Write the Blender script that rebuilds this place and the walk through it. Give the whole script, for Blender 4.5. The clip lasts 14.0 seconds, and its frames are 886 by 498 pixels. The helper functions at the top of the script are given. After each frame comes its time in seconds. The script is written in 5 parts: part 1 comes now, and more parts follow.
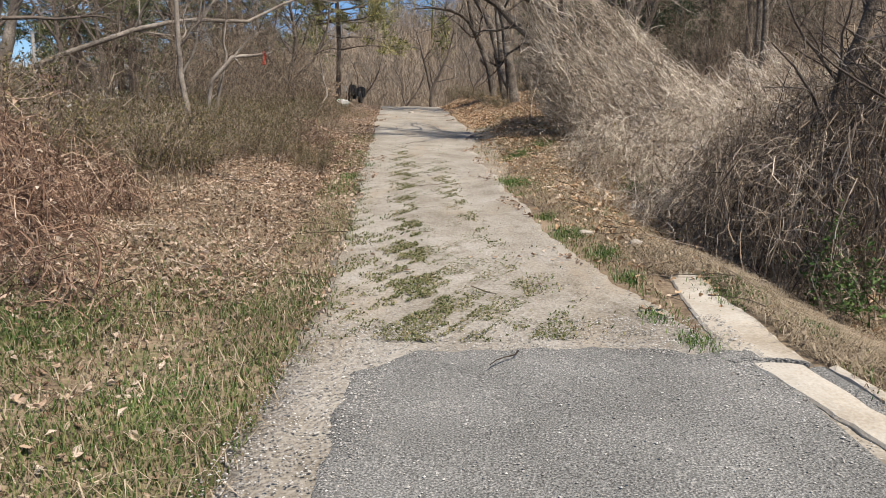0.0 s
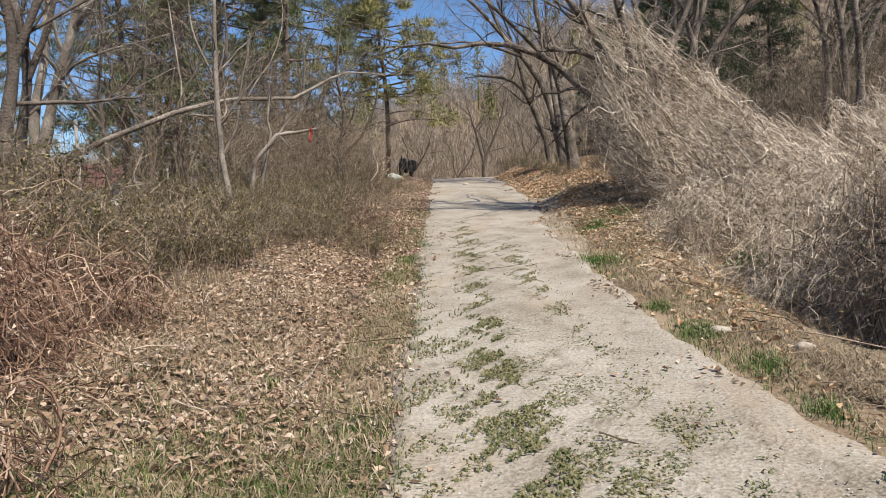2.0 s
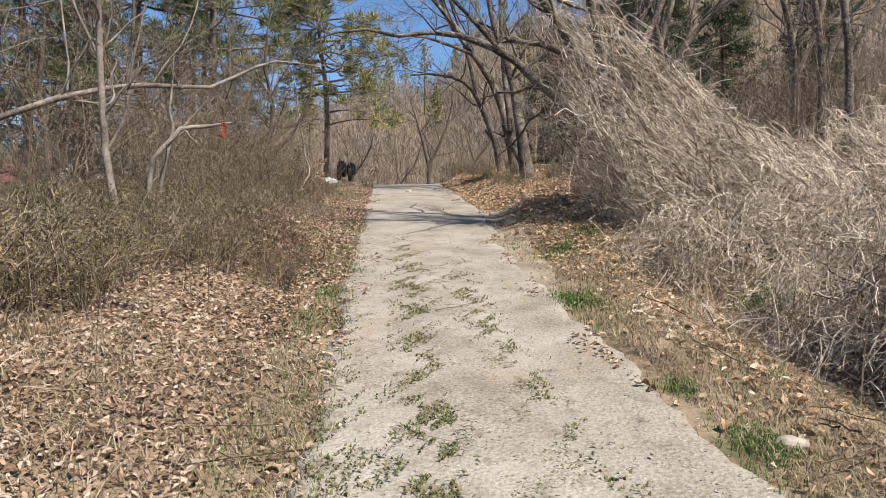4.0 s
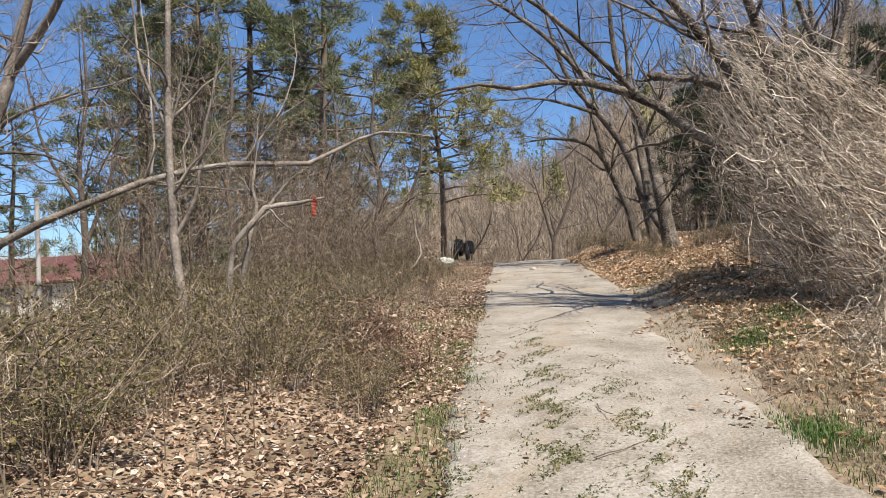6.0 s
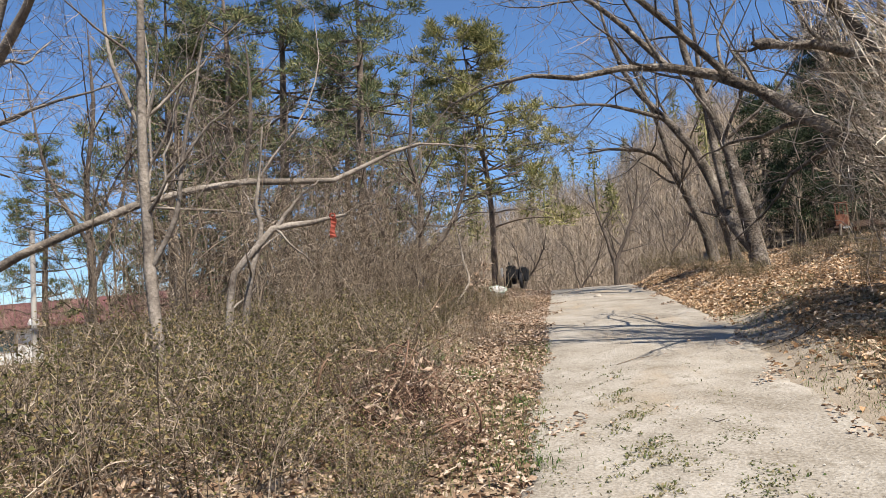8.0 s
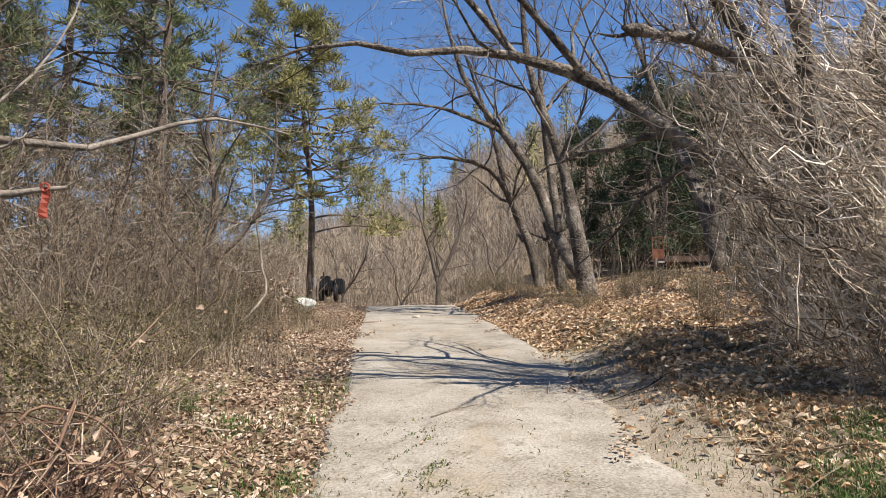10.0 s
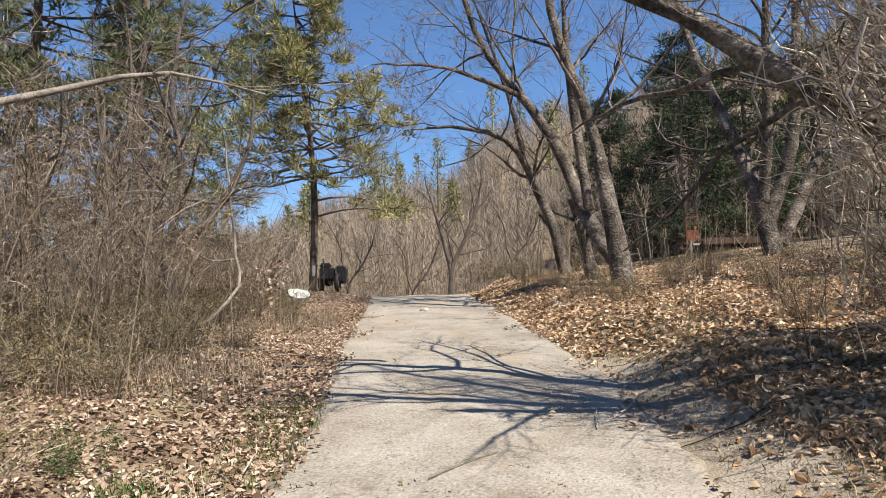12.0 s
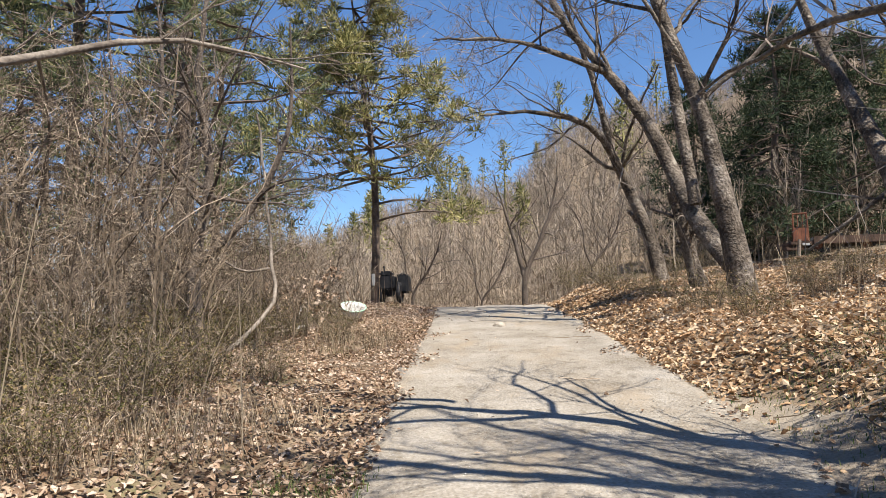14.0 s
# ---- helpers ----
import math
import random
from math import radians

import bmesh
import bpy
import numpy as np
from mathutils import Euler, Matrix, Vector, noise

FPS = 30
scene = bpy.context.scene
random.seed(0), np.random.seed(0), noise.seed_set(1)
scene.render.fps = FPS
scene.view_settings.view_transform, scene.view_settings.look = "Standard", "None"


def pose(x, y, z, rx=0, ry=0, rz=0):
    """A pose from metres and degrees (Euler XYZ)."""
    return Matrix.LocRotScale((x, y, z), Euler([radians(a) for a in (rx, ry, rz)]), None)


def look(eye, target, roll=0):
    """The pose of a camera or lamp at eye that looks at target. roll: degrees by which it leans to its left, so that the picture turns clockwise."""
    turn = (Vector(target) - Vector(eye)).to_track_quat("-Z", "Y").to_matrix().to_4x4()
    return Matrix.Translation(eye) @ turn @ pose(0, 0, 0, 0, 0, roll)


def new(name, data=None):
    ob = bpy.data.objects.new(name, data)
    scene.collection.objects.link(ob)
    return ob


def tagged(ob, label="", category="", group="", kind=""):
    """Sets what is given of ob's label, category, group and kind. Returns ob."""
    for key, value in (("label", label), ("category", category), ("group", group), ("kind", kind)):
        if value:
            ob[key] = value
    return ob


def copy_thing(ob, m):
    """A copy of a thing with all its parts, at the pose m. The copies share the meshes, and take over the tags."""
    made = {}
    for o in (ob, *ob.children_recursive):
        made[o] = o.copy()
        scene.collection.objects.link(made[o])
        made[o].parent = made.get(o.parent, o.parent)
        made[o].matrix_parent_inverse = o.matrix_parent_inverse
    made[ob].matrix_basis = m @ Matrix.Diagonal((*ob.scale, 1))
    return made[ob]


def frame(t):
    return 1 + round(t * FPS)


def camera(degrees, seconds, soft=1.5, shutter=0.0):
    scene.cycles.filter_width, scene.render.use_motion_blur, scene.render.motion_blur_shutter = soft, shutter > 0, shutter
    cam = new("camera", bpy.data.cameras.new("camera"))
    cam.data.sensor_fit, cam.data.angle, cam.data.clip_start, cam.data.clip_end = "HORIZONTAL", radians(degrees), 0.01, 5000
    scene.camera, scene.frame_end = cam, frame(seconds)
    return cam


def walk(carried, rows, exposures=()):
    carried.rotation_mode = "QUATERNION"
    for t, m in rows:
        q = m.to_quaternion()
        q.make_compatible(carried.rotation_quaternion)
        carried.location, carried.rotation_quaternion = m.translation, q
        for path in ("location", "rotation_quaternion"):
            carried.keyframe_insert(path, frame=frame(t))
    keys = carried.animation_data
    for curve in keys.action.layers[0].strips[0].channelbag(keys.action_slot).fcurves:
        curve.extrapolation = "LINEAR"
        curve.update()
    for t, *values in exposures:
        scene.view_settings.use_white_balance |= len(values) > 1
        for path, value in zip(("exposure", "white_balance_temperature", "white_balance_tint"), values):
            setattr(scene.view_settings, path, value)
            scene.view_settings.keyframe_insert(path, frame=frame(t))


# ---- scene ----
cam = camera(63.0, 14.0, soft=0.8)
PATH = [
    (0, (-0.006, 0.001, 1.475), (-0.061, 1.973, 1.147), 0.8),
    (0.5, (0.018, 0.286, 1.473), (-0.14, 2.252, 1.145), 0.4),
    (1, (-0.101, 0.72, 1.51), (-0.326, 2.685, 1.215), -0.9),
    (1.5, (-0.213, 1.202, 1.52), (-0.448, 3.179, 1.324), -1.5),
    (2, (-0.375, 1.718, 1.532), (-0.571, 3.704, 1.396), -1.8),
    (2.5, (-0.492, 2.263, 1.491), (-0.647, 4.25, 1.33), -1.8),
    (2.7, (-0.499, 2.507, 1.514), (-0.64, 4.494, 1.329), -1.6),
    (4.8, (-0.455, 5.066, 1.719), (-0.465, 7.066, 1.684), -0.1),
    (5, (-0.447, 5.334, 1.715), (-0.48, 7.333, 1.708), -0.6),
    (5.5, (-0.619, 5.963, 1.74), (-0.789, 7.955, 1.786), -1.6),
    (6, (-0.741, 6.607, 1.747), (-1.108, 8.571, 1.843), -2.6),
    (6.5, (-0.882, 7.224, 1.801), (-1.393, 9.153, 1.933), -2.8),
    (7, (-1.044, 7.753, 1.787), (-1.543, 9.682, 1.953), -3.0),
    (7.5, (-1.1, 8.281, 1.806), (-1.6, 10.209, 1.984), -3.4),
    (8, (-1.177, 8.861, 1.806), (-1.674, 10.789, 1.993), -4.0),
    (8.5, (-1.165, 9.448, 1.818), (-1.555, 11.399, 2.02), -3.5),
    (9, (-1.236, 9.996, 1.825), (-1.449, 11.973, 2.041), -1.7),
    (9.2, (-1.267, 10.207, 1.854), (-1.407, 12.191, 2.068), -1.1),
    (11.3, (-1.161, 12.527, 2.104), (-1.149, 14.52, 2.271), -0.6),
    (11.5, (-1.182, 12.741, 2.124), (-1.191, 14.735, 2.288), -0.7),
    (12, (-1.168, 13.313, 2.137), (-1.237, 15.306, 2.294), -1.2),
    (12.5, (-1.204, 13.874, 2.154), (-1.296, 15.867, 2.3), -1.7),
    (13, (-1.257, 14.389, 2.206), (-1.342, 16.381, 2.363), -1.4),
    (13.5, (-1.308, 14.87, 2.268), (-1.43, 16.858, 2.448), -1.3),
    (14, (-1.415, 15.413, 2.291), (-1.666, 17.389, 2.468), -1.6),
]
walk(cam, [(t, look(eye, target, roll)) for t, eye, target, roll in PATH],
     [(0.0, 0.68), (2.5, 0.80), (5.0, 0.86), (7.5, 0.94), (9.0, 0.96), (11.5, 0.98), (14.0, 1.06)])
# ---------------------------------------------------------------- light
SUN_TO = Vector((0.72, -0.69, 1.45)).normalized()
world = bpy.data.worlds.new("world")
scene.world = world
world.use_nodes = True
wn = world.node_tree.nodes
sky = wn.new("ShaderNodeTexSky")
sky.sky_type = "NISHITA"
sky.sun_disc = False
sky.sun_elevation = math.asin(SUN_TO.z)
sky.sun_rotation = math.atan2(SUN_TO.x, SUN_TO.y)
sky.air_density, sky.dust_density, sky.ozone_density = 1.0, 0.0, 10.0
wn["Background"].inputs["Strength"].default_value = 0.078
world.node_tree.links.new(sky.outputs[0], wn["Background"].inputs["Color"])
sun = new("sun", bpy.data.lights.new("sun", "SUN"))
sun.data.energy, sun.data.angle, sun.data.color = 5.0, radians(0.55), (1.0, 0.925, 0.815)
sun.matrix_world = look((0, 0, 30), Vector((0, 0, 30)) - SUN_TO)


# ---------------------------------------------------------------- materials
def mat(name, colours, scale=3.0, fine=40.0, rough=0.9, bump=0.3, island=False, obj=False, metal=0.0, dist=0.01, trans=0.0, grain=0.45, blots=(), broad=1.5):
    """Ramp of colours over two scales of noise, or over a random number for each island or object."""
    m = bpy.data.materials.new(name)
    m.use_nodes = True
    n, ln = m.node_tree.nodes, m.node_tree.links
    b = n["Principled BSDF"]
    b.inputs["Roughness"].default_value, b.inputs["Metallic"].default_value = rough, metal
    b.inputs["Specular IOR Level"].default_value = 0.25
    co = n.new("ShaderNodeTexCoord")
    na, nb = n.new("ShaderNodeTexNoise"), n.new("ShaderNodeTexNoise")
    na.inputs["Scale"].default_value, nb.inputs["Scale"].default_value = scale, fine
    na.inputs["Detail"].default_value, nb.inputs["Detail"].default_value = 5, 3
    ln.new(co.outputs["Object"], na.inputs["Vector"])
    ln.new(co.outputs["Object"], nb.inputs["Vector"])
    add = n.new("ShaderNodeMath")
    add.operation = "MULTIPLY_ADD"
    ln.new(nb.outputs["Fac"], add.inputs[0])
    add.inputs[1].default_value = grain
    last = add.outputs[0]
    if island or obj:
        src = n.new("ShaderNodeNewGeometry").outputs["Random Per Island"] if island else n.new("ShaderNodeObjectInfo").outputs["Random"]
        mx = n.new("ShaderNodeMath")
        mx.operation = "MULTIPLY_ADD"
        ln.new(src, mx.inputs[0])
        mx.inputs[1].default_value = 0.7
        sc = n.new("ShaderNodeMath")
        sc.operation = "MULTIPLY_ADD"
        ln.new(na.outputs["Fac"], sc.inputs[0])
        sc.inputs[1].default_value, sc.inputs[2].default_value = 0.5, -0.32
        ln.new(sc.outputs[0], mx.inputs[2])
        ln.new(mx.outputs[0], add.inputs[2])
    else:
        sc = n.new("ShaderNodeMath")
        sc.operation = "MULTIPLY_ADD"
        ln.new(na.outputs["Fac"], sc.inputs[0])
        sc.inputs[1].default_value, sc.inputs[2].default_value = broad, 0.475 - 0.5 * broad - 0.5 * grain
        ln.new(sc.outputs[0], add.inputs[2])
    ramp = n.new("ShaderNodeValToRGB")
    el = ramp.color_ramp.elements
    k = len(colours)
    while len(el) < k:
        el.new(0.5)
    for i, c in enumerate(colours):
        el[i].position = 0.12 + 0.76 * i / max(1, k - 1)
        el[i].color = (*c, 1)
    ln.new(last, ramp.inputs[0])
    colour = ramp.outputs[0]
    for c, s, lo, hi, stretch in blots:
        mp = n.new("ShaderNodeMapping")
        mp.inputs["Scale"].default_value = (1, stretch, 1)
        ln.new(co.outputs["Object"], mp.inputs[0])
        nz = n.new("ShaderNodeTexNoise")
        nz.inputs["Scale"].default_value, nz.inputs["Detail"].default_value, nz.inputs["Roughness"].default_value = s, 6, 0.65
        ln.new(mp.outputs[0], nz.inputs["Vector"])
        rg = n.new("ShaderNodeMapRange")
        rg.inputs["From Min"].default_value, rg.inputs["From Max"].default_value = lo, hi
        ln.new(nz.outputs["Fac"], rg.inputs["Value"])
        mc = n.new("ShaderNodeMix")
        mc.data_type = "RGBA"
        ln.new(rg.outputs[0], mc.inputs[0])
        ln.new(colour, mc.inputs[6])
        mc.inputs[7].default_value = (*c, 1)
        colour = mc.outputs[2]
    ln.new(colour, b.inputs["Base Color"])
    if bump:
        bp = n.new("ShaderNodeBump")
        bp.inputs["Strength"].default_value, bp.inputs["Distance"].default_value = bump, dist
        ln.new(nb.outputs["Fac"], bp.inputs["Height"])
        ln.new(bp.outputs[0], b.inputs["Normal"])
    if trans:
        tr = n.new("ShaderNodeBsdfTranslucent")
        ln.new(ramp.outputs[0], tr.inputs["Color"])
        mix = n.new("ShaderNodeMixShader")
        mix.inputs[0].default_value = trans
        ln.new(b.outputs[0], mix.inputs[1])
        ln.new(tr.outputs[0], mix.inputs[2])
        ln.new(mix.outputs[0], n["Material Output"].inputs["Surface"])
    return m


M = {
    "soil": mat("soil", [(0.065, 0.046, 0.03), (0.15, 0.108, 0.07), (0.24, 0.18, 0.12), (0.19, 0.15, 0.098)], 1.7, 22, bump=0.8, dist=0.03, grain=0.8, blots=[((0.095, 0.095, 0.04), 0.9, 0.55, 0.72, 1.0)]),
    "track": mat("track", [(0.145, 0.122, 0.092), (0.235, 0.207, 0.168), (0.305, 0.277, 0.235), (0.37, 0.34, 0.298)], 1.6, 38, bump=0.9, dist=0.02, grain=1.0, broad=1.0, blots=[((0.27, 0.215, 0.15), 1.3, 0.54, 0.76, 0.4), ((0.15, 0.125, 0.092), 6.0, 0.54, 0.74, 0.8), ((0.13, 0.12, 0.11), 26.0, 0.66, 0.74, 1.0), ((0.44, 0.41, 0.37), 34.0, 0.62, 0.72, 1.0)]),
    "asphalt": mat("asphalt", [(0.035, 0.034, 0.031), (0.10, 0.097, 0.09), (0.165, 0.16, 0.148), (0.26, 0.25, 0.23), (0.44, 0.42, 0.39)], 1.4, 95, bump=1.0, dist=0.012, grain=1.5, broad=0.45, blots=[((0.30, 0.275, 0.235), 2.2, 0.62, 0.85, 1.0), ((0.40, 0.38, 0.35), 48.0, 0.62, 0.70, 1.0)]),
    "kerb": mat("kerb", [(0.28, 0.235, 0.175), (0.40, 0.355, 0.29), (0.48, 0.44, 0.38)], 2.0, 50, bump=0.5, grain=0.7),
    "dirt": mat("dirt", [(0.17, 0.135, 0.098), (0.25, 0.208, 0.158), (0.31, 0.27, 0.215)], 1.5, 50, bump=0.9, dist=0.02, grain=0.9),
    "stone": mat("stone", [(0.22, 0.19, 0.15), (0.34, 0.30, 0.25), (0.42, 0.38, 0.32)], 2.0, 25, bump=0.6, dist=0.03),
    "gravel": mat("gravel", [(0.10, 0.093, 0.085), (0.21, 0.195, 0.175), (0.32, 0.30, 0.27), (0.47, 0.45, 0.415)], 4, 60, island=True, bump=0.2),
    "litter_gold": mat("litter_gold", [(0.12, 0.066, 0.034), (0.33, 0.20, 0.107), (0.48, 0.328, 0.192), (0.53, 0.40, 0.27), (0.62, 0.515, 0.40)], 1.0, 30, island=True, bump=0, rough=0.7, trans=0.15),
    "green_grass": mat("green_grass", [(0.028, 0.065, 0.016), (0.055, 0.115, 0.026), (0.10, 0.165, 0.042), (0.20, 0.23, 0.085)], 0.8, 20, island=True, bump=0, trans=0.25),
    "litter": mat("litter", [(0.075, 0.045, 0.028), (0.22, 0.142, 0.09), (0.36, 0.253, 0.172), (0.44, 0.335, 0.25), (0.54, 0.45, 0.365)], 1.0, 30, island=True, bump=0, rough=0.7, trans=0.15),
    "straw": mat("straw", [(0.13, 0.095, 0.06), (0.27, 0.21, 0.14), (0.43, 0.355, 0.255)], 1.0, 30, island=True, bump=0, trans=0.15),
    "grass": mat("grass", [(0.04, 0.075, 0.018), (0.08, 0.12, 0.03), (0.145, 0.165, 0.055), (0.30, 0.255, 0.14)], 0.8, 20, island=True, bump=0, trans=0.25),
    "moss": mat("moss", [(0.05, 0.07, 0.02), (0.10, 0.11, 0.038), (0.17, 0.155, 0.075), (0.27, 0.215, 0.13)], 1.0, 20, island=True, bump=0, trans=0.1),
    "vine": mat("vine", [(0.075, 0.055, 0.037), (0.27, 0.212, 0.152), (0.54, 0.455, 0.355), (0.76, 0.68, 0.57)], 0.6, 20, island=True, bump=0),
    "vine_brown": mat("vine_brown", [(0.045, 0.032, 0.022), (0.13, 0.096, 0.067), (0.27, 0.208, 0.149), (0.54, 0.455, 0.355)], 0.6, 20, island=True, bump=0),
    "bramble": mat("bramble", [(0.035, 0.018, 0.013), (0.095, 0.054, 0.036), (0.205, 0.125, 0.084), (0.45, 0.34, 0.25)], 0.6, 20, island=True, bump=0),
    "twig": mat("twig", [(0.028, 0.02, 0.014), (0.095, 0.071, 0.049), (0.21, 0.162, 0.117), (0.44, 0.365, 0.285)], 1.0, 20, island=True, bump=0),
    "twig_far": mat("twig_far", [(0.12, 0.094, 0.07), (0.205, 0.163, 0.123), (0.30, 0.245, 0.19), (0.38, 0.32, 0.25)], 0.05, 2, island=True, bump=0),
    "olive": mat("olive", [(0.032, 0.034, 0.011), (0.09, 0.088, 0.03), (0.165, 0.14, 0.057), (0.29, 0.21, 0.11)], 1.0, 20, island=True, bump=0, trans=0.2),
    "bark": mat("bark", [(0.03, 0.024, 0.018), (0.08, 0.064, 0.05), (0.16, 0.132, 0.106), (0.25, 0.215, 0.18)], 2.4, 22, bump=1.0, dist=0.05, grain=1.0, blots=[((0.30, 0.265, 0.22), 5.0, 0.58, 0.70, 1.0), ((0.03, 0.024, 0.02), 8.0, 0.60, 0.70, 1.0)]),
    "bark_dark": mat("bark_dark", [(0.045, 0.036, 0.03), (0.10, 0.08, 0.065), (0.17, 0.14, 0.115)], 2.0, 30, bump=1.0, dist=0.03),
    "bark_pale": mat("bark_pale", [(0.10, 0.08, 0.065), (0.20, 0.17, 0.14), (0.36, 0.315, 0.265)], 2.5, 26, bump=0.8, dist=0.02, grain=0.8),
    "bark_pine": mat("bark_pine", [(0.045, 0.034, 0.028), (0.115, 0.087, 0.068), (0.21, 0.162, 0.13)], 3.0, 24, bump=1.0, dist=0.03),
    "needle": mat("needle", [(0.05, 0.06, 0.025), (0.14, 0.145, 0.05), (0.27, 0.25, 0.095), (0.43, 0.385, 0.18)], 0.35, 20, island=True, bump=0, trans=0.3),
    "needle_blue": mat("needle_blue", [(0.035, 0.05, 0.032), (0.085, 0.11, 0.055), (0.16, 0.175, 0.08), (0.28, 0.26, 0.12)], 0.3, 20, island=True, bump=0, trans=0.3),
    "fir": mat("fir", [(0.013, 0.024, 0.013), (0.034, 0.052, 0.026), (0.075, 0.09, 0.045)], 0.3, 20, island=True, bump=0, trans=0.15),
    "rust": mat("rust", [(0.06, 0.025, 0.017), (0.13, 0.05, 0.03), (0.20, 0.085, 0.05)], 4, 40, bump=0.4),
    "rust_dark": mat("rust_dark", [(0.03, 0.02, 0.015), (0.07, 0.045, 0.035), (0.11, 0.07, 0.05)], 4, 40, bump=0.4),
    "black": mat("black", [(0.008, 0.008, 0.009), (0.018, 0.018, 0.02), (0.035, 0.034, 0.034)], 5, 40, rough=0.6, bump=0.2),
    "steel": mat("steel", [(0.30, 0.30, 0.29), (0.45, 0.45, 0.44)], 6, 60, rough=0.5, metal=0.6, bump=0.1),
    "white": mat("white", [(0.62, 0.62, 0.60), (0.78, 0.78, 0.77), (0.84, 0.84, 0.83)], 2, 30, bump=0.1),
    "wall": mat("wall", [(0.52, 0.50, 0.46), (0.68, 0.66, 0.62), (0.76, 0.74, 0.70)], 0.5, 8, bump=0.1),
    "roof": mat("roof", [(0.075, 0.032, 0.028), (0.12, 0.05, 0.043), (0.165, 0.078, 0.066)], 0.8, 9, rough=0.6, bump=0.3),
    "roof_grey": mat("roof_grey", [(0.10, 0.10, 0.10), (0.18, 0.17, 0.16)], 0.8, 9, bump=0.3),
    "glass": mat("glass", [(0.03, 0.05, 0.055), (0.06, 0.09, 0.095)], 1, 5, rough=0.08, bump=0),
    "ribbon": mat("ribbon", [(0.28, 0.055, 0.035), (0.40, 0.10, 0.065)], 6, 30, rough=0.6, bump=0.1, trans=0.2),
    "green_plastic": mat("green_plastic", [(0.25, 0.42, 0.30), (0.36, 0.52, 0.40)], 4, 30, rough=0.45, bump=0.1),
    "concrete_pole": mat("concrete_pole", [(0.34, 0.32, 0.29), (0.45, 0.43, 0.40)], 3, 40, bump=0.2),
    "evergreen": mat("evergreen", [(0.03, 0.06, 0.015), (0.06, 0.11, 0.025), (0.11, 0.16, 0.045)], 1.0, 20, island=True, bump=0, rough=0.6, trans=0.2),
    "tree_twig": mat("tree_twig", [(0.05, 0.04, 0.034), (0.11, 0.09, 0.075), (0.20, 0.167, 0.14), (0.30, 0.258, 0.22)], 1.0, 20, island=True, bump=0),
    "dirty_white": mat("dirty_white", [(0.30, 0.29, 0.26), (0.46, 0.45, 0.43), (0.56, 0.56, 0.55)], 5, 30, bump=0.2),
    "clod": mat("clod", [(0.20, 0.17, 0.14), (0.36, 0.33, 0.29), (0.48, 0.45, 0.41)], 3, 30, bump=0.5, obj=True),
}


# ---------------------------------------------------------------- mesh helpers
def make(name, chunks, material, parent=None, label="", smooth=False):
    """One mesh object from chunks of (vertices, faces); each chunk's faces have one size."""
    vs, loops, sizes, off = [], [], [], 0
    for v, f in chunks:
        if len(v) == 0:
            continue
        vs.append(np.asarray(v, dtype=np.float32))
        f = np.asarray(f, dtype=np.int64)
        loops.append((f + off).ravel())
        sizes.append(np.full(len(f), f.shape[1]))
        off += len(v)
    v, lp, sz = np.concatenate(vs), np.concatenate(loops).astype(np.int32), np.concatenate(sizes).astype(np.int32)
    me = bpy.data.meshes.new(name)
    me.vertices.add(len(v))
    me.vertices.foreach_set("co", v.ravel())
    me.loops.add(len(lp))
    me.loops.foreach_set("vertex_index", lp)
    me.polygons.add(len(sz))
    me.polygons.foreach_set("loop_start", np.concatenate(([0], np.cumsum(sz)[:-1])).astype(np.int32))
    me.polygons.foreach_set("loop_total", sz)
    me.polygons.foreach_set("use_smooth", np.full(len(sz), smooth))
    me.update(calc_edges=True)
    me.materials.append(M[material])
    ob = new(name, me)
    if parent:
        ob.parent = parent
    if label:
        ob["label"] = label
    return ob


def unit(a):
    return a / np.maximum(np.linalg.norm(a, axis=-1, keepdims=True), 1e-9)


def tubes(P, R, k=3):
    """Tubes round polylines P (m, n, 3) with radii R (m, n), k sides."""
    m, n, _ = P.shape
    T = unit(np.gradient(P, axis=1))
    main = np.abs(unit(P[:, -1] - P[:, 0]))
    ref = np.zeros((m, 3))
    ref[np.arange(m), np.argmin(main, axis=1)] = 1
    A = unit(np.cross(T, ref[:, None, :]))
    B = np.cross(T, A)
    ang = np.arange(k) * 2 * np.pi / k
    V = P[:, :, None] + R[:, :, None, None] * (np.cos(ang)[:, None] * A[:, :, None] + np.sin(ang)[:, None] * B[:, :, None])
    i = np.arange(m * n * k).reshape(m, n, k)
    a, b = i[:, :-1], i[:, 1:]
    F = np.stack((a, np.roll(a, -1, 2), np.roll(b, -1, 2), b), -1).reshape(-1, 4)
    return V.reshape(-1, 3), F


def spline(pts, n):
    """n points along a smooth curve through pts (x, y, z, radius)."""
    p = np.array(pts, float)
    t = np.concatenate(([0], np.cumsum(np.linalg.norm(np.diff(p[:, :3], axis=0), axis=1))))
    u = np.linspace(0, t[-1], n)
    d = np.gradient(p, t, axis=0) if len(p) > 2 else np.repeat((p[1:] - p[:1]) / t[-1], 2, 0)
    i = np.clip(np.searchsorted(t, u, side="right") - 1, 0, len(p) - 2)
    h = (t[i + 1] - t[i])[:, None]
    s = ((u - t[i])[:, None]) / h
    q = (2 * s**3 - 3 * s**2 + 1) * p[i] + (s**3 - 2 * s**2 + s) * h * d[i] + (3 * s**2 - 2 * s**3) * p[i + 1] + (s**3 - s**2) * h * d[i + 1]
    return q[:, :3], np.maximum(q[:, 3], 0.002)


